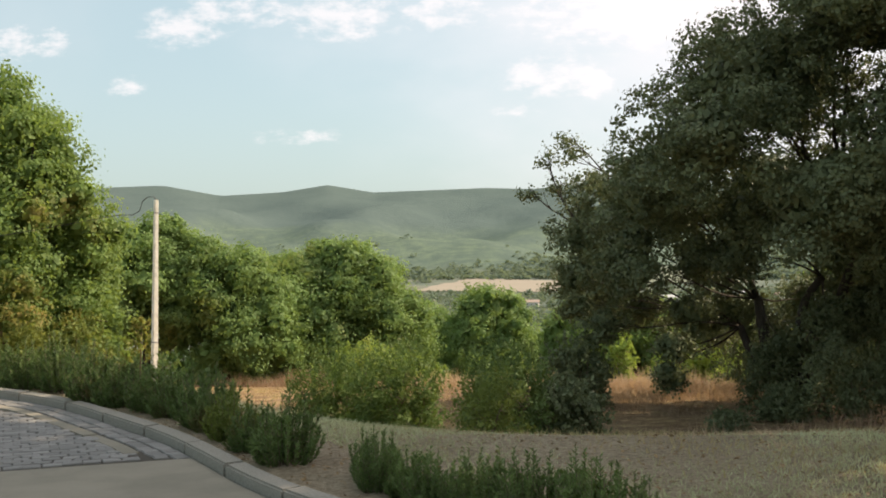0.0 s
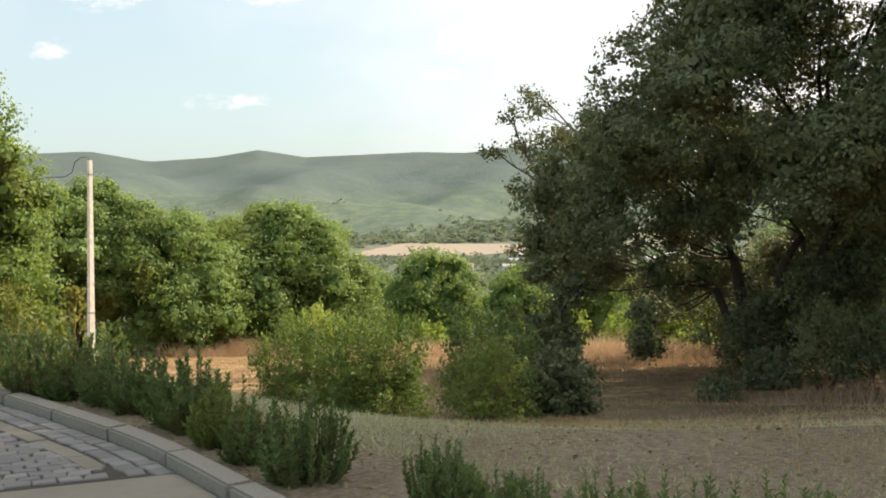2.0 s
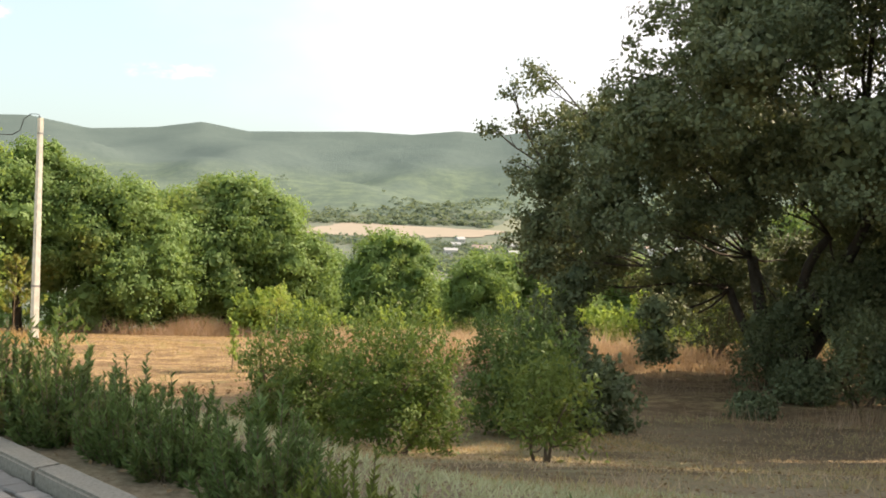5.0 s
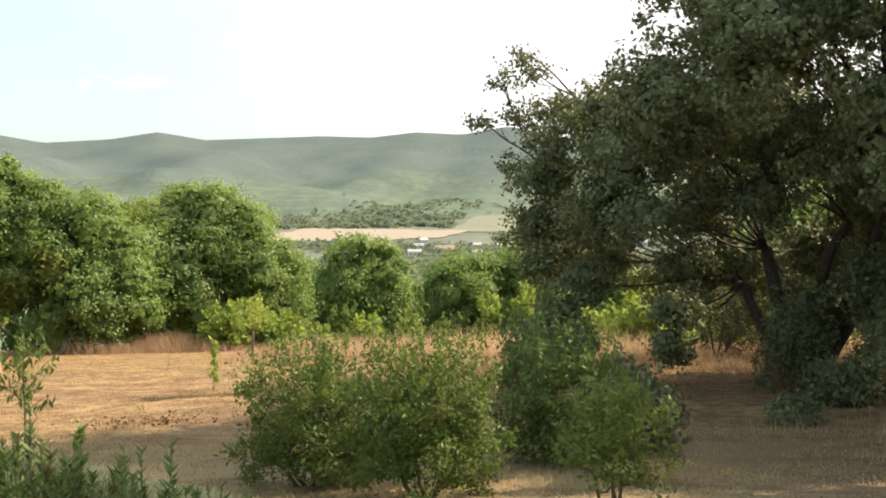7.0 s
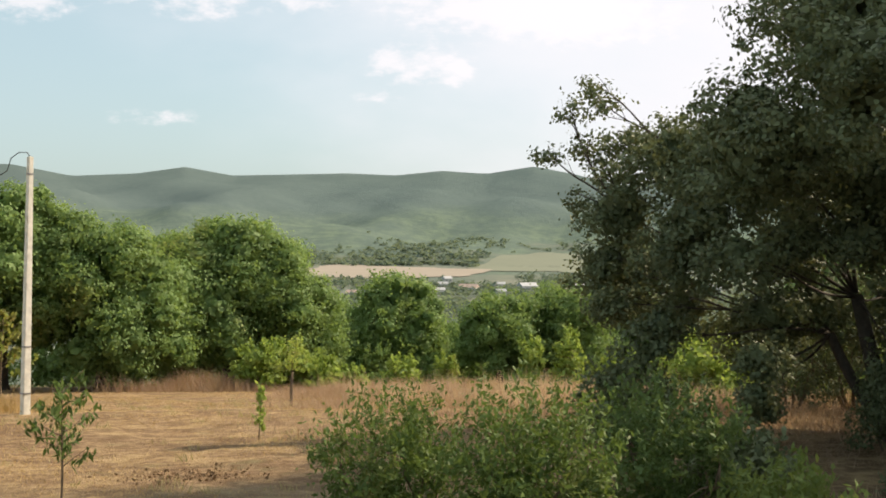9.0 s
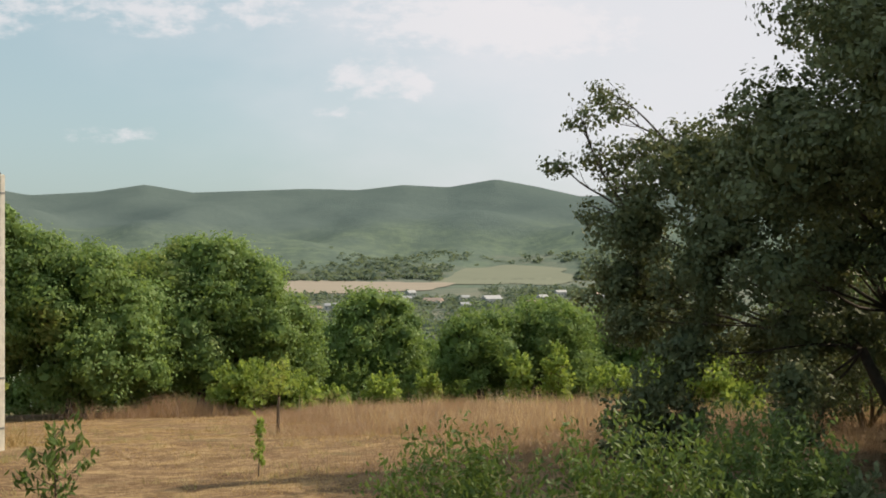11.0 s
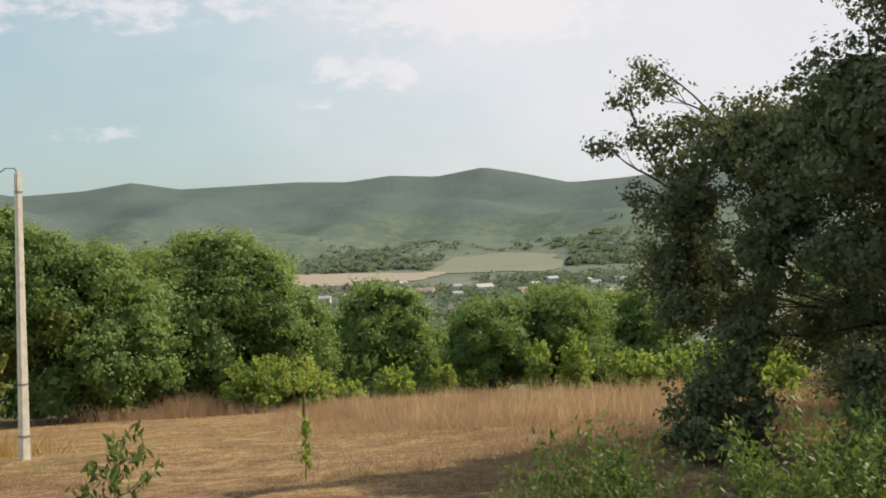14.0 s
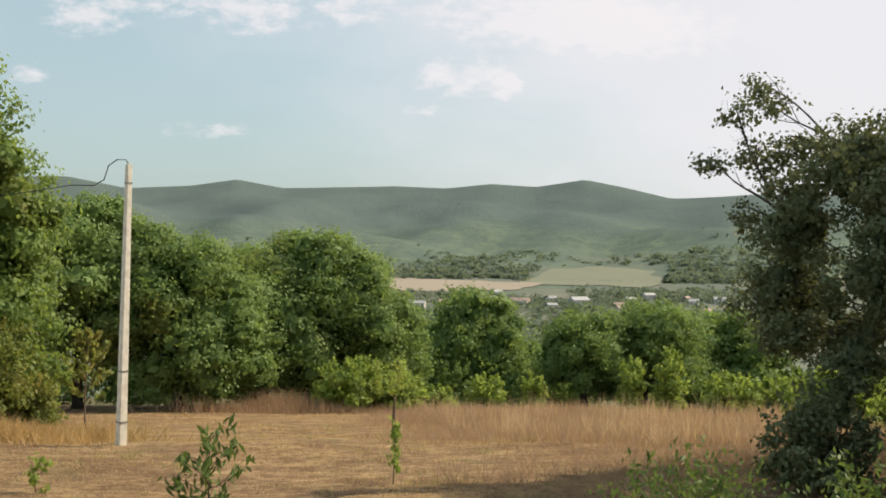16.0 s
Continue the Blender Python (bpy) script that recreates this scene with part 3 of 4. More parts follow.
def dome_tree(name, base, domes, mat, seed, label, group="", leaf=0.17, cover=1.0, trunk_r=0.24, share=0.36):
    """A tree with a dense rounded crown made of one or more overlapping domes (x, y, z, rx, ry, rz)."""
    rng = np.random.default_rng(seed)
    root = thing(name, base, label, "tree", group)
    o = Vector(base)
    top = Vector((domes[0][0], domes[0][1], domes[0][2])) - o
    fork = top * 0.5
    Tubes().add(bent((0, 0, -0.15), fork, rng, 0.04, 6), [trunk_r * (1.6 if k == 0 else 1.15 - 0.06 * k) for k in range(7)], 9).make("trunk", BARK, root)
    for x, y, z, rx, ry, rz in domes:
        c = Vector((x, y, z)) - o
        for q in range(5):
            a = q * 2.4 + rng.uniform(0, 1)
            end = c + Vector((math.cos(a) * rx * 0.75, math.sin(a) * ry * 0.75, rz * rng.uniform(-0.1, 0.7)))
            Tubes().add(bent(fork, end, rng, 0.05, 5), [trunk_r * 0.5 * (1 - 0.8 * k / 5) for k in range(6)], 6).make("limb", BARK, root)
    v, f = dome_leaves([(x - o.x, y - o.y, z - o.z, rx, ry, rz) for x, y, z, rx, ry, rz in domes], rng, leaf, cover, share)
    mesh_object("crown", v, f, mat, root)
    return root


# ---- the ground: one sheet to the horizon ----
rings = np.concatenate([np.arange(0.4, 3.6, 0.4), np.arange(3.6, 12, 0.13), np.arange(12, 45, 0.33), 45 * (4900 / 45) ** (np.linspace(0, 1, 130)), [3000.0]])
rings.sort()
cols = 430
ang = np.linspace(0, 2 * math.pi, cols, endpoint=False)
# more columns ahead than behind
ang = ang + 0.62 * np.sin(ang)
gx = -3 + rings[:, None] * np.sin(ang + math.pi)[None, :]
gy = 3 + rings[:, None] * np.cos(ang + math.pi)[None, :]
gz = terrain(gx, gy)
gv = np.concatenate([np.stack([gx, gy, gz], -1).reshape(-1, 3), [[-3, 3, tz(-3, 3)]]])
idx = np.arange(len(rings) * cols).reshape(len(rings), cols)
nxt = np.roll(idx, -1, 1)
gf = np.stack([idx[:-1], idx[1:], nxt[1:], nxt[:-1]], -1).reshape(-1, 4)
ground = mesh_object("ground", gv, gf, GROUND, None, "", True)
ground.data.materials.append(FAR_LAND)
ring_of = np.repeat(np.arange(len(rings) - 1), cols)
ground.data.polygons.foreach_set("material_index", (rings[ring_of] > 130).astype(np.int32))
tagged(ground, "dry grassy hillside falling to a valley with wooded hills beyond", "ground", kind="structure")

# ---- road, kerb ----
def offset_line(line, d):
    out = []
    for i, p in enumerate(line):
        t = (line[min(i + 1, len(line) - 1)] - line[max(i - 1, 0)]).normalized()
        out.append(p + Vector((-t.y, t.x)) * d)      # to the planted side for d > 0
    return out


def sheet(name, outline, top, bottom, mat, parent=None):
    bm = bmesh.new()
    vs = [bm.verts.new((p[0], p[1], top)) for p in outline]
    face = bm.faces.new(vs)
    if face.normal.z < 0:
        face.normal_flip()
    bm.normal_update()
    ext = bmesh.ops.extrude_face_region(bm, geom=[face])
    for e in ext["geom"]:
        if isinstance(e, bmesh.types.BMVert):
            e.co.z = bottom
    bmesh.ops.recalc_face_normals(bm, faces=bm.faces)
    bmesh.ops.triangulate(bm, faces=[x for x in bm.faces if len(x.verts) > 4])
    return part(name, bm, mat, parent)


edge = offset_line(KERB_LINE, -0.01)
road = sheet("road", [(p.x, p.y) for p in edge] + [(14, -14), (-16, -14), (-16, 13.9)], 3.212, 2.9, JOINT)
tagged(road, "cobbled drive of grey granite setts with a concrete apron", "road", kind="structure")

# ---- large trees ----
OAK_LOBES = [(2.8, 33.6, 5.2, 1.1), (4.0, 33.0, 6.3, 1.55), (4.4, 31.0, 6.2, 1.6), (3.9, 28.0, 6.2, 1.7), (4.5, 25.2, 7.2, 1.7),
             (6.3, 27.6, 8.8, 2.5), (7.6, 31.0, 9.4, 2.4), (8.6, 26.5, 10.6, 2.8), (7.0, 25.0, 5.8, 1.9), (5.4, 30.0, 4.7, 0.95),
             (9.2, 24.6, 6.6, 2.4), (11.4, 28.0, 9.0, 3.0), (8.2, 33.5, 6.5, 2.4), (6.6, 35.2, 2.6, 1.2), (8.4, 29.0, 13.0, 2.8),
             (3.2, 31.0, 4.2, 0.85), (3.7, 28.8, 4.3, 0.75), (11.2, 27.0, 12.6, 2.6),
             (6.6, 29.5, 9.3, 1.9), (6.6, 29.0, 5.6, 1.35), (8.6, 28.0, 5.9, 1.85), (2.5, 34.0, 4.0, 0.9), (3.5, 34.8, 3.9, 1.0)]
OAK_SKIRT = [(3.9, 28.6, 7.0, 0.8), (3.4, 35.2, 3.3, 0.85), (4.7, 35.0, 3.0, 0.95), (2.5, 33.2, 3.2, 0.6), (4.7, 30.0, 2.3, 0.6), (4.6, 29.9, 1.55, 0.36), (3.0, 31.2, 2.8, 0.6), (8.6, 29.0, 2.9, 1.1), (9.8, 29.6, 3.2, 1.3), (7.6, 29.8, 2.2, 0.8), (6.4, 33.4, 4.2, 1.0), (6.0, 28.6, 4.6, 0.8), (3.7, 31.0, 5.0, 1.1), (9.8, 26.0, 4.9, 1.3), (10.4, 28.5, 4.2, 1.7), (9.9, 31.6, 4.8, 1.6), (11.6, 32.6, 4.4, 2.2), (9.0, 29.0, 6.4, 1.5), (11.0, 30.5, 6.6, 2.0), (9.6, 33.8, 3.2, 1.3), (5.5, 31.5, 3.1, 0.85), (6.9, 32.5, 3.0, 1.1)]
OAK_TIPS = [(1.2, 34.0, 6.55, 0.38), (1.7, 34.1, 7.6, 0.42), (2.4, 34.4, 8.15, 0.45), (2.6, 34.4, 7.7, 0.45), (2.1, 34.0, 6.8, 0.5), (2.9, 34.4, 7.1, 0.65), (1.9, 34.0, 5.6, 0.36), (2.6, 34.0, 6.2, 0.55), (3.6, 34.2, 6.8, 0.8)]
tree("oak_tree", (7.9, 30.8, tz(7.9, 30.8)), (7.3, 31.4, 3.4), [(x, y, z, r * 1.05, r * 1.05, r * 0.9) for x, y, z, r in OAK_LOBES + OAK_SKIRT], OAK, 5,
     "broad old oak with dark green leaves, drooping boughs and several stems", "tree", "oaks at the field edge", density=3.3, clump=0.33, per=42, leaf=0.1, slim=0.75, lump=7, extra=OAK_TIPS,
     trunk_r=0.165, stems=[(8.7, 30.2, 4.0), (9.9, 30.6, 4.4), (6.9, 31.8, 2.6), (9.3, 29.4, 4.6), (10.6, 29.8, 4.2)], twigs=7, droop=0.35, inside=0.24)
rng0 = np.random.default_rng(11)
tree("oak_tree", (12.6, 26.5, tz(12.6, 26.5)), (12.7, 26.3, 4.2), lobes_in((13.2, 25.6, 8.9), 4.6, 4.6, 5.7, 12, 0.42, rng0), OAK, 12,
     "tall dark oak standing close behind its neighbour", "tree", "oaks at the field edge", density=2.2, clump=0.5, per=22, leaf=0.19, slim=0.75, lump=6, trunk_r=0.34, twigs=4, droop=0.3, inside=0.45)
# the next two oaks stay out of view, added only to shade drive and bank
tree("oak_tree", (11.6, 15.5, tz(11.6, 15.5)), (11.6, 15.6, 6.0), lobes_in((11.4, 16.0, 11.6), 5.2, 5.4, 5.7, 12, 0.42, rng0), OAK, 13,
     "unseen tall oak added beside the drive to shade it", "tree", "oaks at the field edge", density=1.2, clump=0.7, per=17, leaf=0.34, slim=0.75, trunk_r=0.34, twigs=2)
tree("oak_tree", (9.0, 10.5, tz(9.0, 10.5)), (9.0, 10.6, 5.4), lobes_in((8.9, 11.2, 11.0), 4.8, 5.4, 4.6, 12, 0.42, rng0), OAK, 15,
     "unseen tall oak added beside the drive to shade it", "tree", "oaks at the field edge", density=1.2, clump=0.7, per=14, leaf=0.34, slim=0.75, trunk_r=0.32, twigs=2)
dome_tree("maple_tree", (-21.4, 49.0, tz(-21.4, 49.0)), [(-21.3, 48.8, 4.4, 5.2, 4.6, 4.6), (-21.6, 49.0, 8.2, 4.1, 3.8, 3.6), (-22.6, 49.2, 11.4, 2.6, 2.6, 2.1), (-17.6, 48.2, 1.6, 2.0, 2.0, 2.6)], MAPLE, 14,
          "tall leafy green tree turning orange-brown low in its crown", "", 0.165, 0.5, 0.28)

WOODLAND = [[(-19.4, 66, 2.4, 4.0, 4.0, 4.2), (-20.4, 66, 4.6, 2.3, 2.3, 1.9)], [(-14.8, 66, 1.2, 3.9, 4.0, 4.0), (-16.2, 65.5, 3.6, 2.2, 2.2, 1.8), (-12.6, 65.0, 0.0, 2.4, 2.6, 3.0)],
            [(-13.0, 81, 1.0, 4.4, 4.0, 3.8)], [(-9.0, 71, 0.7, 4.8, 4.6, 4.3), (-7.6, 69.5, 2.5, 2.7, 2.6, 2.2), (-11.0, 70, 1.9, 2.6, 2.6, 2.3), (-4.9, 70.5, -0.4, 2.0, 2.1, 2.8)],
            [(0.8, 85, -1.6, 3.0, 3.0, 3.7), (-0.4, 84.4, -2.8, 2.4, 2.4, 2.3), (2.2, 84.5, -2.6, 2.0, 2.0, 2.6)],
            [(7.4, 80, -1.6, 2.7, 2.8, 2.8)], [(11.4, 81, -1.7, 3.1, 3.0, 3.2), (12.4, 80.0, -0.2, 1.9, 1.9, 1.6)],
            [(17.5, 86, -2.8, 4.4, 4.0, 3.2)], [(-3.4, 90, -3.0, 3.5, 3.4, 3.0)], [(4.6, 92, -4.0, 3.2, 3.0, 2.5)], [(-25.0, 64, 1.6, 4.2, 4.0, 4.4)], [(19, 52, 1.4, 4.0, 4.0, 3.4)], [(26, 58, 1.4, 4.4, 4.0, 4.2)]]
for i, domes in enumerate(WOODLAND):
    x, y = domes[0][:2]
    dome_tree("woodland_tree", (x, y, tz(x, y)), domes, WOOD, 70 + i,
              "round-crowned green broadleaf tree at the edge of the dry field", "woodland row", 0.16 if 65 < y < 84 else 0.195, 0.48, share=0.4)

# ---- shrubs ----
def shrub(name, x, y, r, height, mat, seed, label, group="", leaf=0.09, density=3.0, per=18, clump=0.3, lift=0.0, slim=0.5, n=9, stems=4, ry=None, shoots=30, lump=0, reach=1.0):
    g = tz(x, y)
    rng = np.random.default_rng(seed)
    hz = (height - lift) / 2
    lobes = lobes_in((x, y, g + lift + hz * 0.86), r, ry or r, hz * 1.08, n, 0.45, rng, -0.9)
    root = thing(name, (x, y, g), label, "shrub", group)
    loc = [(a - x, b - y, c - g, d, e, f) for a, b, c, d, e, f in lobes]
    for k in range(stems):
        a = k * 2.4 + rng.uniform(0, 1)
        t = Tubes()
        foot = Vector((0.08 * math.cos(a), 0.08 * math.sin(a), -0.05))
        tip = Vector((r * 0.6 * math.cos(a), r * 0.6 * math.sin(a), lift + hz * 1.4))
        line = bent(foot, tip, rng, 0.07, 6)
        t.add(line, [0.035 * (1 - 0.8 * q / 6) * max(0.6, height / 2) for q in range(7)], 6)
        for q in range(5):
            end = line[3] + Vector(rng.normal(0, 0.35 * r, 3)) + Vector((0, 0, 0.25 * hz))
            t.add(bent(line[2 + q % 4], end, rng, 0.1, 3), [0.012, 0.01, 0.007, 0.004], 5)
        t.make("stem", TWIG, root)
    v, f, C = crown_leaves(lumps(loc, rng, lump, 0.5, 0.75) if lump else loc, rng, density, clump, per, leaf, slim)
    # shoots that stick out of the outline
    m = int(shoots * r)
    d = rng.normal(size=(m, 3))
    d[:, 2] = np.abs(d[:, 2]) + 0.5
    d /= np.linalg.norm(d, axis=1, keepdims=True)
    foot = np.array([0, 0, lift + hz]) + d * np.array([r, ry or r, hz]) * 0.85
    k = 18
    tt = np.tile(np.linspace(0, 1, k), m)
    rep = np.repeat(np.arange(m), k)
    ln = rng.uniform(0.2, 0.5, m) * min(1.0, height / 1.6) * reach
    grow = d * 0.6 + np.array([0, 0, 0.6])
    pos = foot[rep] + grow[rep] * (tt * ln[rep])[:, None] + rng.normal(0, 0.028, (m * k, 3))
    hang = rng.normal(size=(m * k, 3)) * 0.7 + np.array([0, 0, -1.0])
    v2, f2 = leaves(pos, rng.normal(size=(m * k, 3)), leaf * rng.uniform(0.7, 1.2, m * k), rng, slim, 0.14, hang)
    mesh_object("foliage", np.concatenate([v, v2]), np.concatenate([f, f2 + len(v)]), mat, root)
    return root


shrub("plum_shrub", -3.2, 20.0, 0.84, 1.56, PLUM, 201, "green plum shrub with upright shoots and pointed leaves", "plum shrubs", 0.075, 19.0, 24, 0.2, 0.0, n=12, ry=0.85, slim=0.36, shoots=150, reach=1.0, lump=4)
shrub("plum_shrub", -1.95, 18.7, 0.82, 1.62, PLUM, 202, "green plum shrub grown into its neighbour", "plum shrubs", 0.075, 18.0, 24, 0.2, 0.0, n=12, slim=0.38, shoots=160, reach=1.1, lump=4)
shrub("plum_shrub", -0.45, 16.6, 0.56, 0.95, PALEPLUM, 203, "small pale green plum bush on a thin stem", "plum shrubs", 0.085, 12.0, 20, 0.2, 0.12, slim=0.37, shoots=110)
shrub("oak_shrub", 2.2, 30.8, 0.95, 1.9, OAK, 204, "dark oak thicket below the big oak", "", 0.105, 9.0, 24, 0.26, 0.0, slim=0.7, n=9, lump=5)
shrub("wild_plum_shrub", -0.1, 20.6, 0.84, 1.62, WILD, 207, "tall grey-green wild plum shrub between the plums and the oak", "", 0.08, 16.0, 22, 0.22, 0.0, n=12, slim=0.42, shoots=110, lump=4)
shrub("oak_shrub", 1.05, 21.8, 0.8, 1.15, OAK, 205, "low dark oak seedling thicket on dry ground", "", 0.1, 13.0, 22, 0.26, slim=0.7, lump=4)
UNDER = ((4.9, 24.6, 0.3, 0.4), (6.6, 26.4, 0.55, 0.8), (7.7, 26.2, 0.8, 1.7), (8.9, 25.8, 0.9, 1.5), (9.9, 26.0, 1.1, 2.6), (11.2, 25.4, 1.3, 2.9), (7.0, 29.4, 0.7, 1.6), (9.3, 29.0, 1.1, 2.8), (11.2, 28.8, 1.7, 3.6),
         (8.4, 37.2, 1.2, 2.6), (10.2, 37.8, 1.6, 3.8), (12.6, 36.4, 1.9, 4.6), (11.2, 33.0, 1.3, 3.2))
for i, (x, y, r, h) in enumerate(UNDER):
    shrub("undergrowth_bush", x, y, r, h, OAK, 220 + i, "ragged dark green undergrowth at the foot of the oaks", "oak undergrowth", 0.085, 6.0, 18, 0.26, slim=0.6, n=8, lump=5, shoots=70)
for i, (x, y, r, h) in enumerate(((-6.4, 63.5, 1.9, 2.3), (-4.4, 64.2, 1.5, 1.6), (-2.6, 65.2, 1.0, 1.0), (0.4, 70.0, 1.0, 1.4), (2.8, 70.0, 0.6, 1.5),
                                 (5.9, 61.0, 0.6, 2.4), (7.7, 61.5, 0.65, 2.8), (10.4, 61.0, 1.3, 1.6), (12.8, 62.0, 1.0, 1.4), (9.2, 46.0, 1.8, 2.3), (13.5, 44.0, 2.0, 2.6), (16.0, 60.0, 2.2, 2.2))):
    shrub("young_shrub", x, y, r, h, LIGHT, 240 + i, "bright yellow-green young shrub at the edge of the field", "field edge shrubs", 0.2, 4.0, 20, 0.36, slim=0.65)
for i, (x, y, r, h) in enumerate(((-16.8, 46.2, 1.3, 3.4), (-15.8, 46.6, 0.8, 1.8), (-19.4, 44.8, 2.2, 5.2), (-21.6, 44.4, 2.0, 4.2))):
    shrub("yellow_bush", x, y, r, h, DRYING, 260 + i, "yellow-green bush at the foot of the turning tree", "yellow bushes", 0.14, 7.0, 20, 0.3, slim=0.65)

for i in range(13):
    x = -24 + 3.9 * i
    y = 77.0 + 2.0 * math.sin(i * 1.7) + (6 if x > -2 else 0)
    shrub("woodland_bush", x, y, 2.3, 2.2 + 0.5 * math.sin(i * 2.3), WOOD, 280 + i, "dense green bush below the woodland trees", "woodland bushes", 0.24, 1.8, 16, 0.45, slim=0.7)

# small field tree with an umbrella crown
tree("young_tree", (-4.9, 46.5, tz(-4.9, 46.5)), (-4.88, 46.5, 0.1), [(-4.9, 46.5, 0.7, 0.72, 0.7, 0.4), (-5.35, 46.3, 0.35, 0.45, 0.45, 0.25), (-4.4, 46.7, 0.45, 0.55, 0.5, 0.35), (-4.75, 46.4, 1.2, 0.42, 0.42, 0.35)], LIGHT, 300,
     "small slender tree with a flat airy crown in the dry field", "tree", density=4.0, clump=0.25, per=11, leaf=0.11, trunk_r=0.05, twigs=3, bark=TWIG)


def sapling(name, x, y, height, spread, n_branch, leaf, mat, seed, label, slim=0.32, bare=0.35):
    """A thin stem with a few branches and hanging leaves."""
    g = tz(x, y)
    rng = np.random.default_rng(seed)
    root = thing(name, (x, y, g), label, "sapling")
    stem = bent((0, 0, -0.05), (rng.normal(0, 0.05), 0, height * 0.95), rng, 0.03, 8)
    Tubes().add(stem, [0.017 * (1 - 0.75 * k / 8) * max(0.6, height / 1.6) for k in range(9)], 6).make("stem", TWIG, root)
    P, A = [], []
    for b in range(n_branch):
        t = bare + (1 - bare) * b / n_branch
        s = stem[int(t * 8)].lerp(stem[min(8, int(t * 8) + 1)], t * 8 % 1)
        a = b * 2.4 + rng.uniform(-0.4, 0.4)
        end = s + Vector((math.cos(a) * spread, math.sin(a) * spread, 0.55 * spread + rng.uniform(0, 0.25))) * rng.uniform(0.5, 1.0) * (1.15 - 0.7 * t)
        line = bent(s, end, rng, 0.06, 5)
        Tubes().add(line, [0.008 * (1 - 0.7 * k / 5) for k in range(6)], 5).make("branch", TWIG, root)
        for q in range(15):
            u = rng.uniform(0.25, 1.05)
            p = s.lerp(end, u)
            P.append(p + Vector(rng.normal(0, 0.035, 3)) - Vector((0, 0, leaf * 0.4)))
            A.append((rng.normal(0, 0.45), rng.normal(0, 0.45), -1))
    for q in range(8):
        P.append(stem[-1] + Vector(rng.normal(0, 0.05, 3)))
        A.append((rng.normal(0, 0.5), rng.normal(0, 0.5), 0.3))
    P, A = np.array([tuple(p) for p in P]), np.array(A)
    v, f = leaves(P, rng.normal(size=P.shape), leaf * rng.uniform(0.7, 1.2, len(P)), rng, slim, 0.18, A)
    mesh_object("foliage", v, f, mat, root)
    return root


sapling("peach_sapling", -7.5, 24.8, 1.75, 0.88, 17, 0.17, PLUM, 310, "young peach tree with long drooping green leaves in dry grass")
sapling("leafy_sapling", -5.2, 32.4, 1.2, 0.16, 9, 0.13, LIGHT, 311, "thin upright bright green sapling in the mown field", 0.5, 0.25)
sapling("yellowing_sapling", -14.6, 48.0, 3.4, 1.25, 24, 0.26, DRYING, 312, "spindly young tree with yellowing leaves near the pole", 0.6, 0.3)
sapling("leafy_sapling", -11.3, 31.2, 0.6, 0.3, 6, 0.12, LIGHT, 313, "tiny bright green seedling in mown grass", 0.6, 0.1)

# ---- concrete pole with its cable ----
px, py = -11.46, 38.75
pole = thing("utility_pole", (px, py, tz(px, py)), "pale tapered concrete pole with metal bands in the dry field", "utility pole")
bm = bmesh.new()
bmesh.ops.create_cube(bm, size=1.0)
h = 6.6 - tz(px, py)
for vert in bm.verts:
    top = vert.co.z > 0
    w, d = (0.066, 0.066) if top else (0.104, 0.104)
    vert.co = Vector((math.copysign(w, vert.co.x) - (0.06 if not top else -0.06), math.copysign(d, vert.co.y), h if top else -0.3))
bmesh.ops.bevel(bm, geom=[e for e in bm.edges], offset=0.018, segments=2, affect="EDGES")
shaft = part("shaft", bm, POLE, pole)
shaft.rotation_euler.z = radians(40)


def band(z, r, name):
    bm = bmesh.new()
    bmesh.ops.create_cube(bm, size=1.0)
    bmesh.ops.scale(bm, vec=(2 * r, 2 * r, 0.035), verts=bm.verts)
    bmesh.ops.bevel(bm, geom=[e for e in bm.edges if abs(e.verts[0].co.z - e.verts[1].co.z) > 0.01], offset=0.02, segments=2, affect="EDGES")
    ob = part(name, bm, METAL, pole, "galvanised metal band")
    ob.location = (-0.06 + 0.12 * z / h, 0, z)
    ob.location.rotate(Euler((0, 0, radians(40))))
    ob.rotation_euler.z = radians(40)


band(h - 0.45, 0.078, "band")
band(0.55, 0.112, "band")
band(1.75, 0.103, "band")
loop = [Vector((0.06, 0, h - 0.02)), Vector((-0.02, 0, h + 0.1)), Vector((-0.22, 0, h + 0.1)), Vector((-0.42, 0, h - 0.05)), Vector((-0.52, 0, h - 0.38)), Vector((-0.75, 0, h - 0.52)), Vector((-1.3, 0.05, h - 0.52))]
Tubes().add(loop, [0.013] * len(loop), 6).make("cable_loop", CABLE, pole, "black cable loop over the pole's head")
wire = new("overhead_wire")
wire.location = (px - 1.3, py + 0.05, h + tz(px, py) - 0.52)
tagged(wire, "thin black overhead wire running off from the pole", "wire")
run = [Vector((-30 * k / 14, 6 * k / 14, -0.3 * k / 14 * 2 - 1.3 * math.sin(math.pi * k / 14))) for k in range(15)]
Tubes().add(run, [0.011] * 15, 5).make("strand", CABLE, wire)

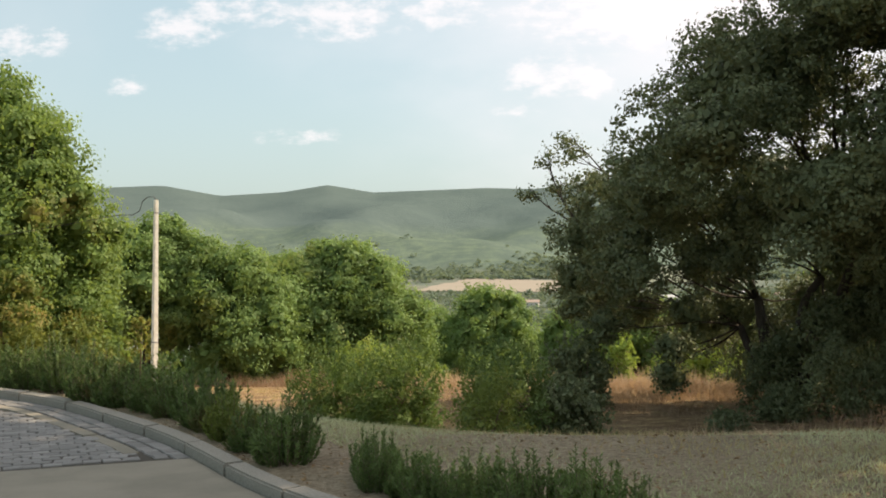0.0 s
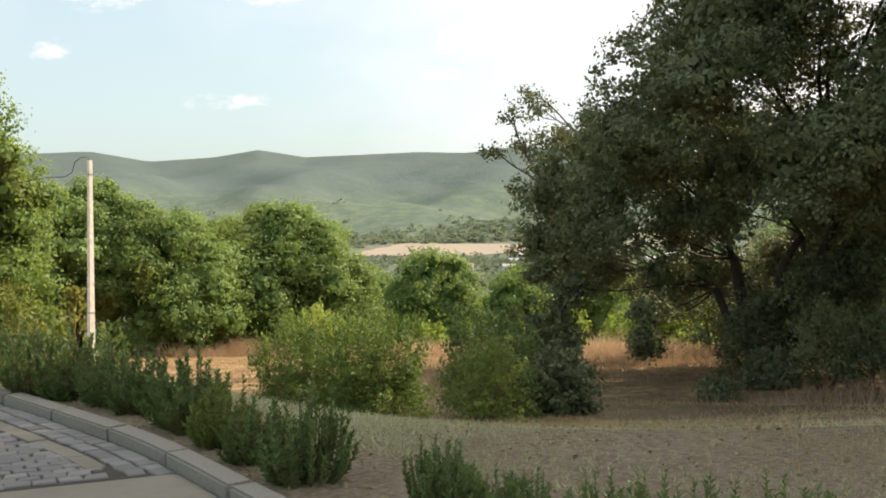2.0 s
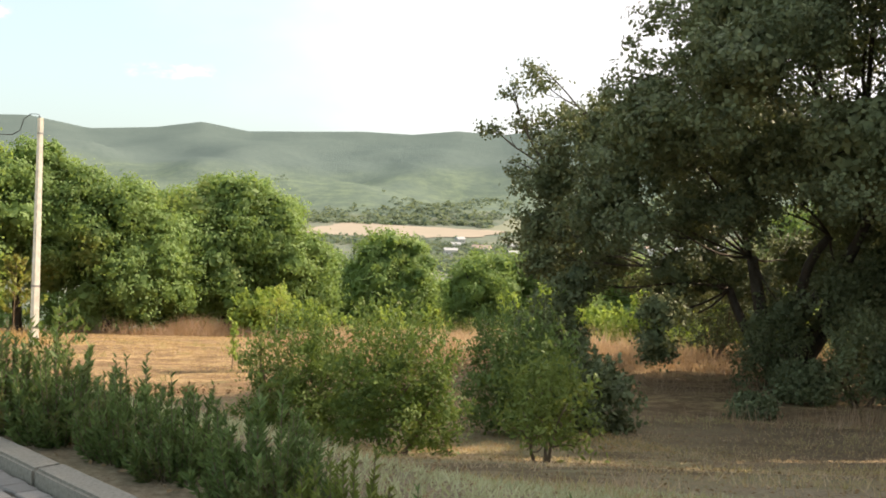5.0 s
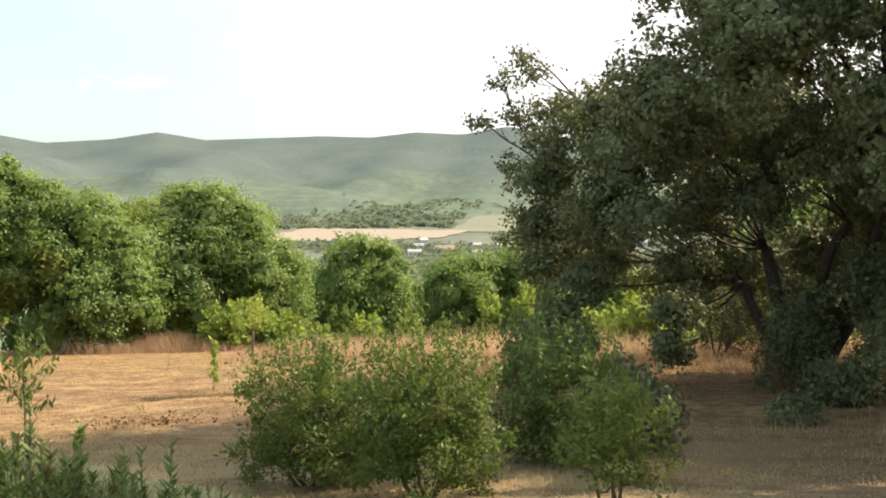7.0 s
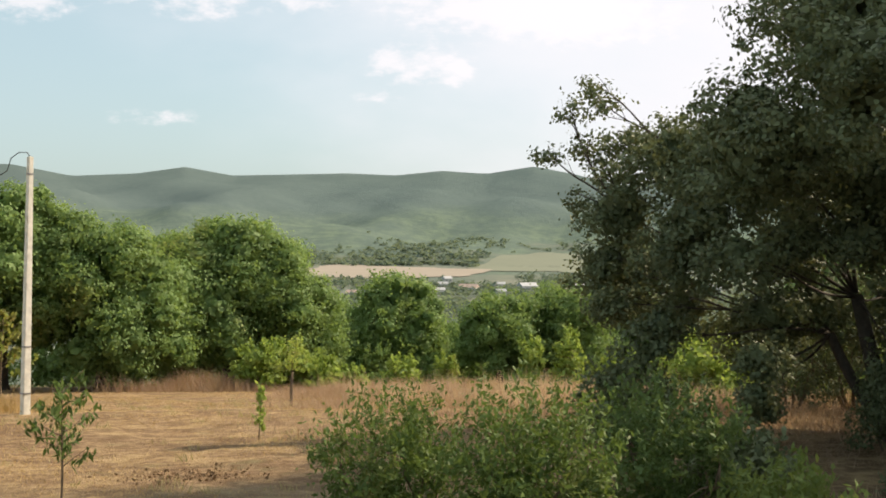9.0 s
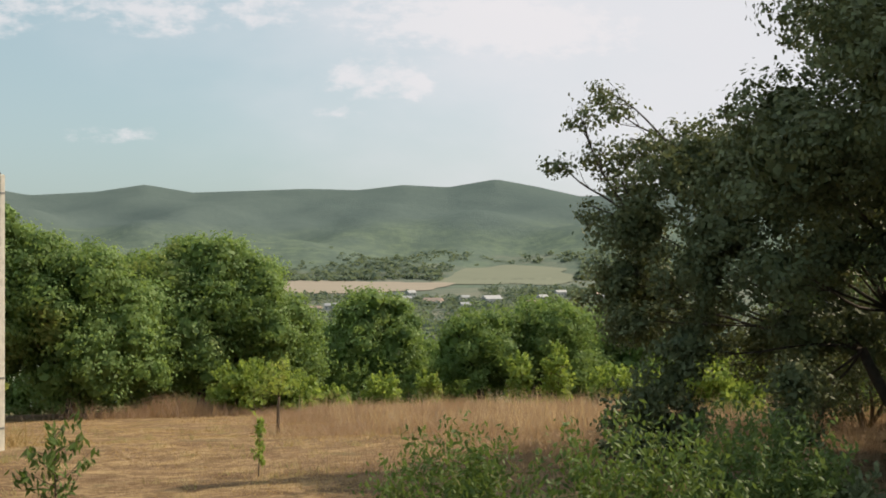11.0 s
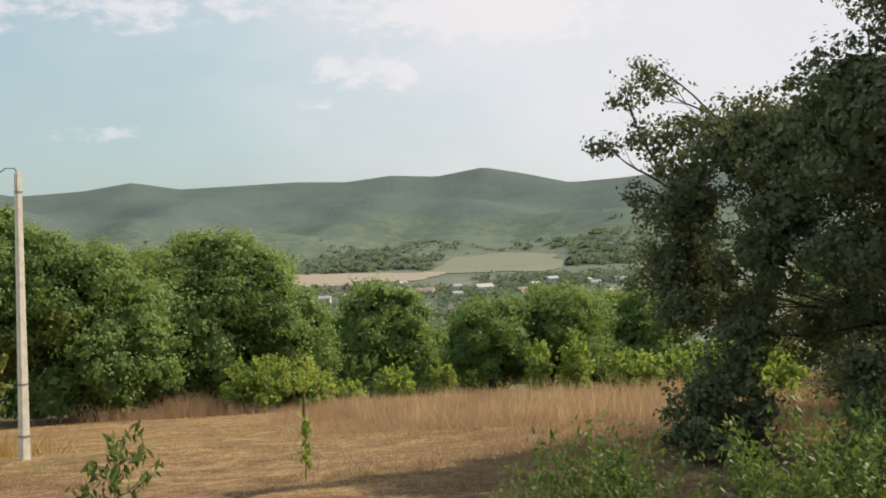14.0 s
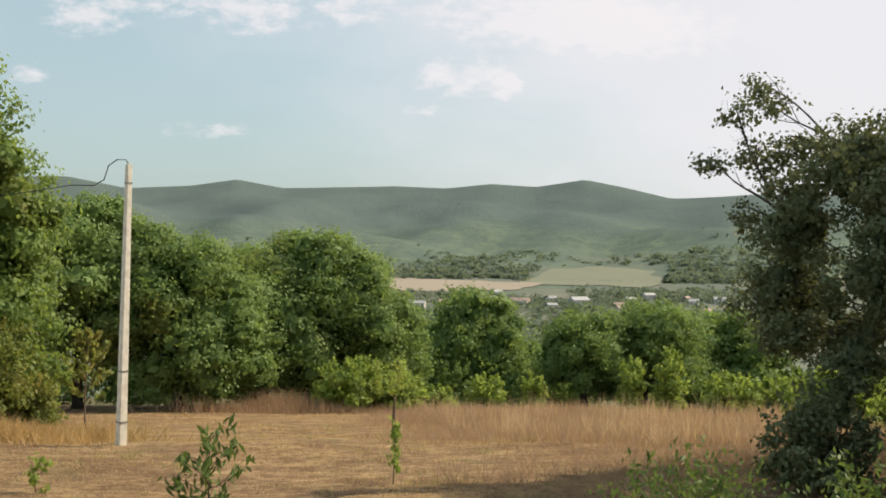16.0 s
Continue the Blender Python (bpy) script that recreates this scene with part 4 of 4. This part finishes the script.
# ---- rosemary hedge ----
def rosemary(name, at, seed, mat, height, spread, label):
    rng = np.random.default_rng(seed)
    root = thing(name, at, label, "shrub", "hedge along the kerb")
    stems = Tubes()
    P, N, A = [], [], []
    for k in range(92):
        a = rng.uniform(0, 2 * math.pi)
        s = math.sqrt(rng.uniform(0, 1))
        lean = s * spread
        tall = height * (1 - 0.5 * s * s) * rng.choice((0.4, 0.65, 0.8, 0.95, 1.2)) * rng.uniform(0.82, 1.12)
        foot = Vector((math.cos(a) * lean * 0.55, math.sin(a) * lean * 0.55, -0.03))
        tip = Vector((math.cos(a) * lean, math.sin(a) * lean, tall))
        mid = foot.lerp(tip, 0.5) + Vector((math.cos(a), math.sin(a), 0)) * lean * 0.16
        pts = [foot.lerp(mid, t).lerp(mid.lerp(tip, t), t) for t in (0, 0.25, 0.5, 0.75, 1)]
        stems.add(pts, [0.006, 0.005, 0.004, 0.003, 0.002], 4)
        m = 58
        t = rng.uniform(0.12, 1.0, m)
        f, q, e = (np.array(p) for p in (foot, mid, tip))
        t1 = t[:, None]
        c = f * (1 - t1) ** 2 + 2 * q * t1 * (1 - t1) + e * t1 ** 2
        d = 2 * (1 - t1) * (q - f) + 2 * t1 * (e - q)
        d /= np.linalg.norm(d, axis=1, keepdims=True)
        out = rng.normal(size=(m, 3))
        out -= d * (out * d).sum(1, keepdims=True)
        out /= np.linalg.norm(out, axis=1, keepdims=True)
        ax = out * 0.75 + d * 0.75
        P.append(c + ax * 0.014)
        A.append(ax)
        N.append(np.cross(ax, rng.normal(size=(m, 3))))
    P, N, A = map(np.concatenate, (P, N, A))
    v, f = leaves(P, N, rng.uniform(0.045, 0.078, len(P)), rng, 0.22, 0.1, A)
    stems.make("woody_base", TWIG, root)
    mesh_object("foliage", v, f, mat, root)
    return root


row = offset_line(KERB_LINE, 0.62)
lengths = np.cumsum([0] + [(row[i + 1] - row[i]).length for i in range(len(row) - 1)])


def on_row(s, off=0.0):
    i = min(len(row) - 2, int(np.searchsorted(lengths, s)) - 1)
    p = row[i].lerp(row[i + 1], (s - lengths[i]) / max(1e-6, lengths[i + 1] - lengths[i]))
    t = (row[i + 1] - row[i]).normalized()
    return p + Vector((-t.y, t.x)) * off


rng = np.random.default_rng(77)
KINDS = [rosemary("rosemary_shrub", (0, 0, -50), 400, ROSEMARY, 0.56, 0.34, "bushy dark green rosemary shrub behind the kerb"),
         rosemary("rosemary_shrub", (0, 0, -50), 401, ROSEMARY, 0.47, 0.31, "bushy dark green rosemary shrub behind the kerb"),
         rosemary("rosemary_shrub", (0, 0, -50), 402, YELLOWING, 0.47, 0.31, "yellowing rosemary shrub with a few brown twigs")]
# the row beside the slab, bush by bush: place, kind, scale
NEAR = [(-4.55, 11.15, 0, 0.95), (-4.15, 10.85, 1, 1.0), (-3.74, 10.42, 0, 0.8), (-3.44, 10.1, 1, 0.86), (-3.02, 9.5, 1, 0.98), (-2.92, 9.25, 0, 0.66), (-2.66, 8.82, 2, 0.8), (-2.42, 8.32, 1, 0.68), (-2.08, 7.78, 0, 0.8)]
spots = [(x, y, KINDS[k], z) for x, y, k, z in NEAR]
s = 5.2
while s < lengths[-1] - 9.0:
    p = on_row(s, rng.uniform(-0.14, 0.14))
    k = float(rng.uniform(0.72, 0.98)) * (0.74 if p.x > -1.5 else 1.05)
    if p.x < -4.85 or -1.52 < p.x < 0.25:
        spots.append((p.x, p.y, KINDS[int(rng.integers(0, 2))], k))
    s += float(rng.uniform(0.3, 0.5)) * (0.6 if p.x > -1.4 else 0.8)
for x, y, kind, k in spots:
    c = copy_thing(kind, pose(x, y, tz(x, y), 0, 0, float(rng.uniform(0, 360))) @ Matrix.Scale(k, 4))
    c.scale = (k, k, k)
for o in KINDS:
    for c in list(o.children):
        bpy.data.objects.remove(c)
    bpy.data.objects.remove(o)

# ---- grasses ----
def blades(name, xs, ys, height, width, mat, seed, label, lean=0.35, per=1):
    rng = np.random.default_rng(seed)
    n = len(xs)
    z = terrain(xs, ys)
    wave = 0.5 + 0.28 * np.sin(xs * 1.1 + ys * 0.6 + seed) + 0.22 * np.sin(xs * 0.43 - ys * 0.9)
    hgt = height * rng.uniform(0.5, 1.25, n) * (0.4 + 1.0 * wave)
    a = rng.uniform(0, 2 * math.pi, n)
    w = width * rng.uniform(0.6, 1.3, n)
    ln = hgt * lean * rng.uniform(0.1, 1.2, n)
    b = rng.uniform(0, 2 * math.pi, n)
    base = np.stack([xs, ys, z - 0.02], -1)
    side = np.stack([np.cos(a), np.sin(a), 0 * a], -1) * w[:, None]
    tip = base + np.stack([np.cos(b) * ln, np.sin(b) * ln, hgt], -1)
    v = np.stack([base - side, base + side, tip], 1).reshape(-1, 3)
    f = np.arange(n * 3).reshape(-1, 3)
    return tagged(mesh_object(name, v, f, mat), label, "grass", kind="stuff")


rng = np.random.default_rng(500)
n = 165000
ys = 64 - 37 * rng.uniform(0, 1, n) ** 1.2
xs = rng.uniform(-6, 26, n)
tall_edge = -4.8 + (58 - ys) * 0.13 + 1.2 * np.sin(ys * 0.55)
keep = (xs - tall_edge > rng.normal(0, 1.7, n)) & (rng.uniform(0, 1, n) < np.clip((ys - 25) / 7, 0.05, 1))
blades("tall_dry_grass", xs[keep], ys[keep], 0.46 * np.clip((ys[keep] - 25) / 9, 0.25, 1), 0.007, STRAW, 501, "tall reddish dry grass covering the far field", 1.3)
n = 9000
cx, cy = rng.uniform(-4, 20, 240), rng.uniform(38, 62, 240)
pick = rng.integers(0, 240, n)
xs, ys = cx[pick] + rng.normal(0, 0.35, n), cy[pick] + rng.normal(0, 0.35, n)
keep = xs > -4.0 + (58 - ys) * 0.13
blades("pale_grass_clump", xs[keep], ys[keep], 0.8, 0.009, PALESTRAW, 509, "pale seed-bearing clumps standing in the dry grass", 0.6)
n = 4500
ys = rng.normal(62.6, 1.0, n)
xs = rng.normal(-9.0, 2.6, n)
blades("tall_dry_grass", xs, ys, 0.75, 0.011, STRAW, 502, "tall dry grass fringe below the woodland trees", 0.8)
n = 130000
ys = 19 + 43 * rng.uniform(0, 1, n) ** 1.3
xs = rng.uniform(-22, 3, n)
keep = xs < -4.8 + (58 - ys) * 0.13 + 1.6
blades("mown_grass", xs[keep], ys[keep], 0.055, 0.011, HAY, 503, "short mown golden grass of the field", 2.6)
n = 7000
cx, cy = rng.uniform(-20, 2, 320), rng.uniform(21, 55, 320)
pick = rng.integers(0, 320, n)
blades("grass_tuft", cx[pick] + rng.normal(0, 0.13, n), cy[pick] + rng.normal(0, 0.13, n), 0.17, 0.009, GREYGRASS, 507, "small grey-green grass tufts in the mown field", 0.8)
n = 4200
ys = rng.normal(40.3, 0.9, n)
xs = rng.normal(-14.0, 1.1, n)
blades("dry_grass_tuft", xs, ys, 0.55, 0.011, HAY, 504, "pale dry grass tuft beside the concrete pole", 0.9)
n = 80000
ys = rng.uniform(7, 26, n)
xs = rng.uniform(-9, 11, n)
keep = (kerb_side(xs, ys) > 1.1) & (rng.uniform(0, 1, n) < 0.08 + 0.9 * np.sin(xs * 0.45 + ys * 0.8 + np.sin(xs * 0.9)) ** 4)
blades("verge_grass", xs[keep], ys[keep], 0.08, 0.006, GREYGRASS, 505, "thin grey-green short grass on the shaded bank", 0.9)
n = 95000
xs = rng.uniform(-8.5, 2.5, n)
ys = np.interp(xs, KX, KY) + rng.uniform(2.0, 6.5, n)
keep = rng.uniform(0, 1, n) < 0.25 + 0.75 * np.sin(xs * 0.7 - ys * 0.4) ** 2
blades("bank_grass", xs[keep], ys[keep], 0.065, 0.007, PALEGRASS, 508, "pale grey-green grass on the bank below the hedge", 1.2)
n = 1600
ys = rng.normal(23.2, 1.0, n)
xs = rng.normal(8.5, 2.2, n)
blades("dry_grass_tuft", xs, ys, 0.4, 0.009, STRAW, 506, "dry grass at the foot of the oaks", 0.6)

n = 15000
cx, cy = rng.uniform(-4, 9, 420), rng.uniform(8, 24, 420)
wide = rng.uniform(0.08, 0.4, 420)
pick = rng.integers(0, 420, n)
xs, ys = cx[pick] + rng.normal(0, 1, n) * wide[pick], cy[pick] + rng.normal(0, 0.6, n) * wide[pick]
keep = kerb_side(xs, ys) > 1.0
blades("dry_grass_tuft", xs[keep], ys[keep], 0.085, 0.005, PALESTRAW, 510, "small straw-coloured tufts of dry grass on the shaded bank", 1.3)

# dead leaves on the soil
n = 26000
ys = rng.uniform(5, 24, n)
xs = rng.uniform(-7, 9, n)
keep = kerb_side(xs, ys) > 0.25
P = np.stack([xs, ys, terrain(xs, ys) + 0.012], -1)[keep]
v, f = leaves(P, rng.normal(0, 0.35, P.shape) + np.array([0, 0, 1.0]), rng.uniform(0.015, 0.05, len(P)), rng, 0.6, 0.25)
LITTER = leaf_material("dead_leaf", (0.12, 0.075, 0.04), (0.32, 0.23, 0.13), None, 0, 1.0, 0.1, 0.8)
tagged(mesh_object("leaf_litter", v, f, LITTER), "brown dead leaves scattered on the soil", "leaves", kind="stuff")

# bare patch of turned earth in the mown field
n = 420
P = np.stack([rng.normal(-6.0, 0.55, n), rng.normal(27.4, 0.5, n), np.zeros(n)], -1)
P[:, 2] = terrain(P[:, 0], P[:, 1]) + rng.uniform(0.01, 0.06, n)
v, f = leaves(P, rng.normal(0, 0.6, P.shape) + np.array([0, 0, 0.7]), rng.uniform(0.03, 0.08, n), rng, 0.8, 0.3)
EARTH = leaf_material("turned_earth", (0.11, 0.07, 0.04), (0.24, 0.16, 0.09), None, 0, 1.0, 0.02, 0.95)
tagged(mesh_object("bare_earth", v, f, EARTH), "dark crumbly earth patch in the mown field", "soil", kind="stuff")

# ---- valley: fields, village, far woods ----
def draped(name, cx, cy, rx, ry, turn, mat, label, lift=0.8):
    bm = bmesh.new()
    rows = []
    for i in range(13):
        ring = []
        for k in range(40):
            a = 2 * math.pi * k / 40
            sq = (abs(math.cos(a)) ** 4 + abs(math.sin(a)) ** 4) ** -0.25
            sq *= 1 + 0.1 * math.sin(3 * a + cx) + 0.06 * math.sin(7 * a + cy) + 0.04 * math.sin(11 * a)
            u, w = rx * sq * math.cos(a) * i / 12, ry * sq * math.sin(a) * i / 12
            x, y = cx + u * math.cos(turn) - w * math.sin(turn), cy + u * math.sin(turn) + w * math.cos(turn)
            ring.append(bm.verts.new((x, y, tz(x, y) + lift)))
        rows.append(ring)
    for i in range(12):
        for k in range(40):
            try:
                bm.faces.new((rows[i][k], rows[i + 1][k], rows[i + 1][(k + 1) % 40], rows[i][(k + 1) % 40]))
            except ValueError:
                pass
    return tagged(part(name, bm, mat), label, "field", kind="structure")


draped("far_field", 70, 1405, 112, 128, -0.35, FIELD_TAN, "pale tan stubble field across the valley")
draped("far_field", 305, 1560, 84, 165, -0.28, FIELD_OLIVE, "pale olive meadow on the far valley side")


def house(x, y, w, d, h, turn, roof_mat, seed):
    g = tz(x, y)
    root = thing("house", (x, y, g), "small pale village house with a pitched roof among trees", "house", "village houses")
    root.rotation_euler.z = turn
    bm = bmesh.new()
    bmesh.ops.create_cube(bm, size=1.0)
    bmesh.ops.scale(bm, vec=(w, d, h + 1), verts=bm.verts)
    bmesh.ops.translate(bm, vec=(0, 0, (h - 1) / 2), verts=bm.verts)
    part("wall", bm, PLASTER, root)
    e = 0.5
    vs = [(-w / 2 - e, -d / 2 - e, h), (w / 2 + e, -d / 2 - e, h), (w / 2 + e, d / 2 + e, h), (-w / 2 - e, d / 2 + e, h), (-w / 2 - e, 0, h + d * 0.32), (w / 2 + e, 0, h + d * 0.32)]
    mesh_object("roof", vs, [(0, 1, 5, 4), (2, 3, 4, 5), (0, 4, 3), (1, 2, 5), (0, 3, 2, 1)], roof_mat, root)
    for k in range(max(2, int(w / 3.2))):
        bm = bmesh.new()
        bmesh.ops.create_cube(bm, size=1.0)
        bmesh.ops.scale(bm, vec=(1.1, 0.12, 1.3), verts=bm.verts)
        win = part("window", bm, DARK_PANE, root)
        win.location = (-w / 2 + (k + 0.5) * w / max(2, int(w / 3.2)), -d / 2 - 0.04, h * 0.55)
    return root


rng = np.random.default_rng(600)
VILLAGE = [(130, 1050), (185, 1050), (333, 1100), (260, 900), (35, 1000), (126, 1200), (60, 1020), (95, 985), (150, 985), (215, 1010), (240, 1080), (290, 1040), (310, 1130), (170, 1120), (350, 1010), (20, 960), (110, 1090), (275, 1150), (200, 940), (380, 1120)]
for i, (x, y) in enumerate(VILLAGE):
    big = i in (0, 1)
    house(x, y, 17 if big else float(rng.uniform(8, 12)), 10 if big else float(rng.uniform(6, 8)), float(rng.uniform(3.2, 5.5)), float(rng.uniform(-0.5, 0.5)), ROOF_SHEET if i % 3 else ROOF_TILE, i)


def far_trees(name, xs, ys, size, seed, label, tall=1.0, per=34):
    """Many rough far crowns in one mesh, each a heap of small leaf masses."""
    rng = np.random.default_rng(seed)
    m = len(xs)
    s = size * rng.uniform(0.5, 1.6, m)
    d = rng.normal(size=(m, per, 3))
    d *= (rng.uniform(0.15, 1, (m, per, 1)) ** 0.4) / np.linalg.norm(d, axis=2, keepdims=True)
    P = d * s[:, None, None] * np.array([1, 1, tall])
    P[:, :, 2] += (terrain(xs, ys) + s * 0.7 * tall)[:, None]
    P[:, :, 0] += xs[:, None]
    P[:, :, 1] += ys[:, None]
    # leaf faces kept nearly level for flat shading, imitating haze
    v, f = leaves(P.reshape(-1, 3), rng.normal(size=(m * per, 3)) * 0.4 + np.array([0, 0, 1.0]), np.repeat(s, per) * 0.75 * rng.uniform(0.6, 1.2, m * per), rng, 0.9)
    return tagged(mesh_object(name, v, f, HAZY_LEAF), label, "trees", kind="stuff")


n = 5200
ys = rng.uniform(560, 1300, n)
xs = rng.uniform(-0.16, 0.40, n) * ys
dens = np.sin(xs * 0.021 + 1.3) * np.sin(ys * 0.017) + rng.normal(0, 0.5, n)
infield = (np.abs(xs - 70) < 140) & (ys > 1235)
clear = np.min(np.hypot(xs[:, None] - np.array([p[0] for p in VILLAGE]), (ys[:, None] + 12 - np.array([p[1] for p in VILLAGE])) * 0.45), 1) > 8
keep = (dens > -0.1) & ~infield & clear
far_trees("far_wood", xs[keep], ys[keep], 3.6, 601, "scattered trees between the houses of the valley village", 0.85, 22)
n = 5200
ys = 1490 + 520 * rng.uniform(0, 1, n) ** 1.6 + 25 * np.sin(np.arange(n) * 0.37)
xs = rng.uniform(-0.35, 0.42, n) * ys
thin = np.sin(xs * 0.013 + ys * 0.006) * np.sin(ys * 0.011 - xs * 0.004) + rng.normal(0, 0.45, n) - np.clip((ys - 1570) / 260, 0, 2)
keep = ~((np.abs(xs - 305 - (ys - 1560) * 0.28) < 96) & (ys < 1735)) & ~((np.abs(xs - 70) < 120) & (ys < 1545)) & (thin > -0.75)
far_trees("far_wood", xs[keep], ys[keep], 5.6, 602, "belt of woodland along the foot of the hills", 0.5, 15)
xs = 205 + rng.uniform(-10, 10, 5)
far_trees("far_poplar", xs, 1150 + rng.uniform(-6, 6, 5), 3.4, 603, "row of tall narrow poplars in the village", 3.2)

# ---- road details: slab, edge strip, kerb stones, setts ----
slab_line = [(-9.0, 5.75), (-2.86, 8.22)]
front = offset_line(KERB_LINE, -0.02)


def below_slab_line(x, y):
    (x0, y0), (x1, y1) = slab_line
    return y < y0 + (y1 - y0) * (x - x0) / (x1 - x0)


near_edge = [(p.x, p.y) for p in front if p.x > -2.84]
apron = sheet("concrete_apron", [slab_line[1]] + near_edge + [(14, -14), (-9.0, -14), slab_line[0]], 3.219, 3.1, SLAB)
tagged(apron, "smooth pale concrete slab across the drive", "slab", kind="structure")

kerb = thing("kerb", (0, 0, 0), "curved pale concrete kerb along the cobbled drive", "kerb", kind="structure")
inner, outer = offset_line(KERB_LINE, 0.0), offset_line(KERB_LINE, 0.15)
klen = np.cumsum([0] + [(KERB_LINE[i + 1] - KERB_LINE[i]).length for i in range(len(KERB_LINE) - 1)])


def kerb_at(line, s):
    i = int(np.clip(np.searchsorted(klen, s) - 1, 0, len(line) - 2))
    return line[i].lerp(line[i + 1], (s - klen[i]) / max(1e-6, klen[i + 1] - klen[i]))


s, rng = 0.0, np.random.default_rng(700)
while s < klen[-1] - 1.0:
    bm = bmesh.new()
    rows = []
    lift = float(rng.normal(0, 0.004))
    shift = float(rng.normal(0, 0.004))
    for k in range(5):
        q = s + 0.007 + (0.986 * k / 4)
        a, b = kerb_at(inner, q), kerb_at(outer, q)
        rows.append([bm.verts.new((a.x + shift, a.y, 3.0)), bm.verts.new((a.x + shift, a.y, 3.30 + lift)), bm.verts.new((b.x + shift, b.y, 3.305 + lift)), bm.verts.new((b.x + shift, b.y, 3.0))])
    for i in range(4):
        for k in range(4):
            bm.faces.new((rows[i][k], rows[i][(k + 1) % 4], rows[i + 1][(k + 1) % 4], rows[i + 1][k]))
    bm.faces.new(rows[0][::-1])
    bm.faces.new(rows[-1])
    bmesh.ops.recalc_face_normals(bm, faces=bm.faces)
    hard = [e for e in bm.edges if len(e.link_faces) == 2 and e.calc_face_angle(0) > 1.0 and max(e.verts[0].co.z, e.verts[1].co.z) > 3.2]
    bmesh.ops.bevel(bm, geom=hard, offset=0.014, segments=2, affect="EDGES")
    part("kerb_stone", bm, KERBSTONE, kerb)
    s += 1.0


def block(bm, corners, z0, z1, inset):
    """One stone: a four-sided block with a chamfered top."""
    c = sum((Vector(p) for p in corners), Vector((0, 0))) / 4
    lo = [bm.verts.new((p[0], p[1], z0)) for p in corners]
    up = [bm.verts.new((p[0], p[1], z1 - inset * 0.7)) for p in corners]
    top = [bm.verts.new((*(Vector(p) + (c - Vector(p)).normalized() * inset), z1)) for p in corners]
    for k in range(4):
        j = (k + 1) % 4
        bm.faces.new((lo[k], lo[j], up[j], up[k]))
        bm.faces.new((up[k], up[j], top[j], top[k]))
    bm.faces.new(top)


# flat edge stones between the setts and the gutter
strip = thing("edge_strip", (0, 0, 0), "line of flat pale stones set in the cobbles along the gutter", "edging", kind="structure")
a_line, b_line = offset_line(KERB_LINE, -0.30), offset_line(KERB_LINE, -0.42)
s = 6.0
while s < 14.0:
    ln = float(rng.uniform(0.3, 0.42))
    q = [kerb_at(a_line, s + 0.006), kerb_at(a_line, s + ln), kerb_at(b_line, s + ln), kerb_at(b_line, s + 0.006)]
    if not below_slab_line(q[1].x, q[1].y - 0.02):
        bm = bmesh.new()
        block(bm, q, 3.1, 3.227 + float(rng.normal(0, 0.002)), 0.008)
        bmesh.ops.recalc_face_normals(bm, faces=bm.faces)
        part("edge_stone", bm, SLAB, strip)
    s += ln + 0.008

# granite setts: courses across the drive, each stone a little different
setts = thing("cobble_paving", (0, 0, 0), "worn grey granite setts with deep dark joints", "paving", kind="structure")
shapes = []
for k in range(14):
    bm = bmesh.new()
    w, d = 0.068 * rng.uniform(0.92, 1.04), 0.0555 * rng.uniform(0.92, 1.03)
    q = [(-w + rng.normal(0, 0.006), -d + rng.normal(0, 0.006)), (w + rng.normal(0, 0.006), -d + rng.normal(0, 0.006)), (w + rng.normal(0, 0.006), d + rng.normal(0, 0.006)), (-w + rng.normal(0, 0.006), d + rng.normal(0, 0.006))]
    block(bm, q, -0.06, 0.0, 0.010)
    bmesh.ops.recalc_face_normals(bm, faces=bm.faces)
    me = bpy.data.meshes.new("sett")
    bm.to_mesh(me)
    bm.free()
    me.materials.append(SETT)
    shapes.append(me)
spots = []
turn = radians(22)
for i in range(-40, 70):
    for k in range(-60, 60):
        u = 0.137 * (k + 0.5 * (i % 2)) + rng.normal(0, 0.004)
        w = 0.113 * i + rng.normal(0, 0.004) + 0.03 * math.sin(k * 0.45)
        x, y = -4.6 + u * math.cos(turn) - w * math.sin(turn), 9.6 + u * math.sin(turn) + w * math.cos(turn)
        if x < -9.5 or x > -2.0 or y > 13.2 or below_slab_line(x, y - 0.06):
            continue
        side = float(kerb_side(x, y))
        if side > -0.47:
            continue
        spots.append((math.hypot(x + 3.4, y - 9.0), x, y, 22.0))
# two courses in the gutter that follow the kerb
for off in (-0.075, -0.205):
    line = offset_line(KERB_LINE, off)
    s = 5.0 + (0.06 if off < -0.1 else 0.0)
    while s < 14.5:
        p, q = kerb_at(line, s), kerb_at(line, s + 0.02)
        if not below_slab_line(p.x, p.y - 0.06):
            spots.append((math.hypot(p.x + 3.4, p.y - 9.0), p.x, p.y, math.degrees(math.atan2(q.y - p.y, q.x - p.x))))
        s += 0.14
spots.sort()
loose_v, loose_f = [], []
for j, (d, x, y, ang) in enumerate(spots):
    me = shapes[int(rng.integers(0, len(shapes)))]
    m = pose(x, y, 3.224 + float(rng.normal(0, 0.002)), float(rng.normal(0, 1.2)), float(rng.normal(0, 1.2)), ang + float(rng.normal(0, 3.5)))
    if j < 300:
        ob = new("sett", me)
        ob.parent = setts
        ob.matrix_local = m
    else:
        b = len(loose_v)
        loose_v += [tuple(m @ p.co) for p in me.vertices]
        loose_f += [tuple(b + q for q in f.vertices) for f in me.polygons]
rest = mesh_object("far_setts", loose_v, loose_f, SETT, setts)
rest["kind"] = "stuff"
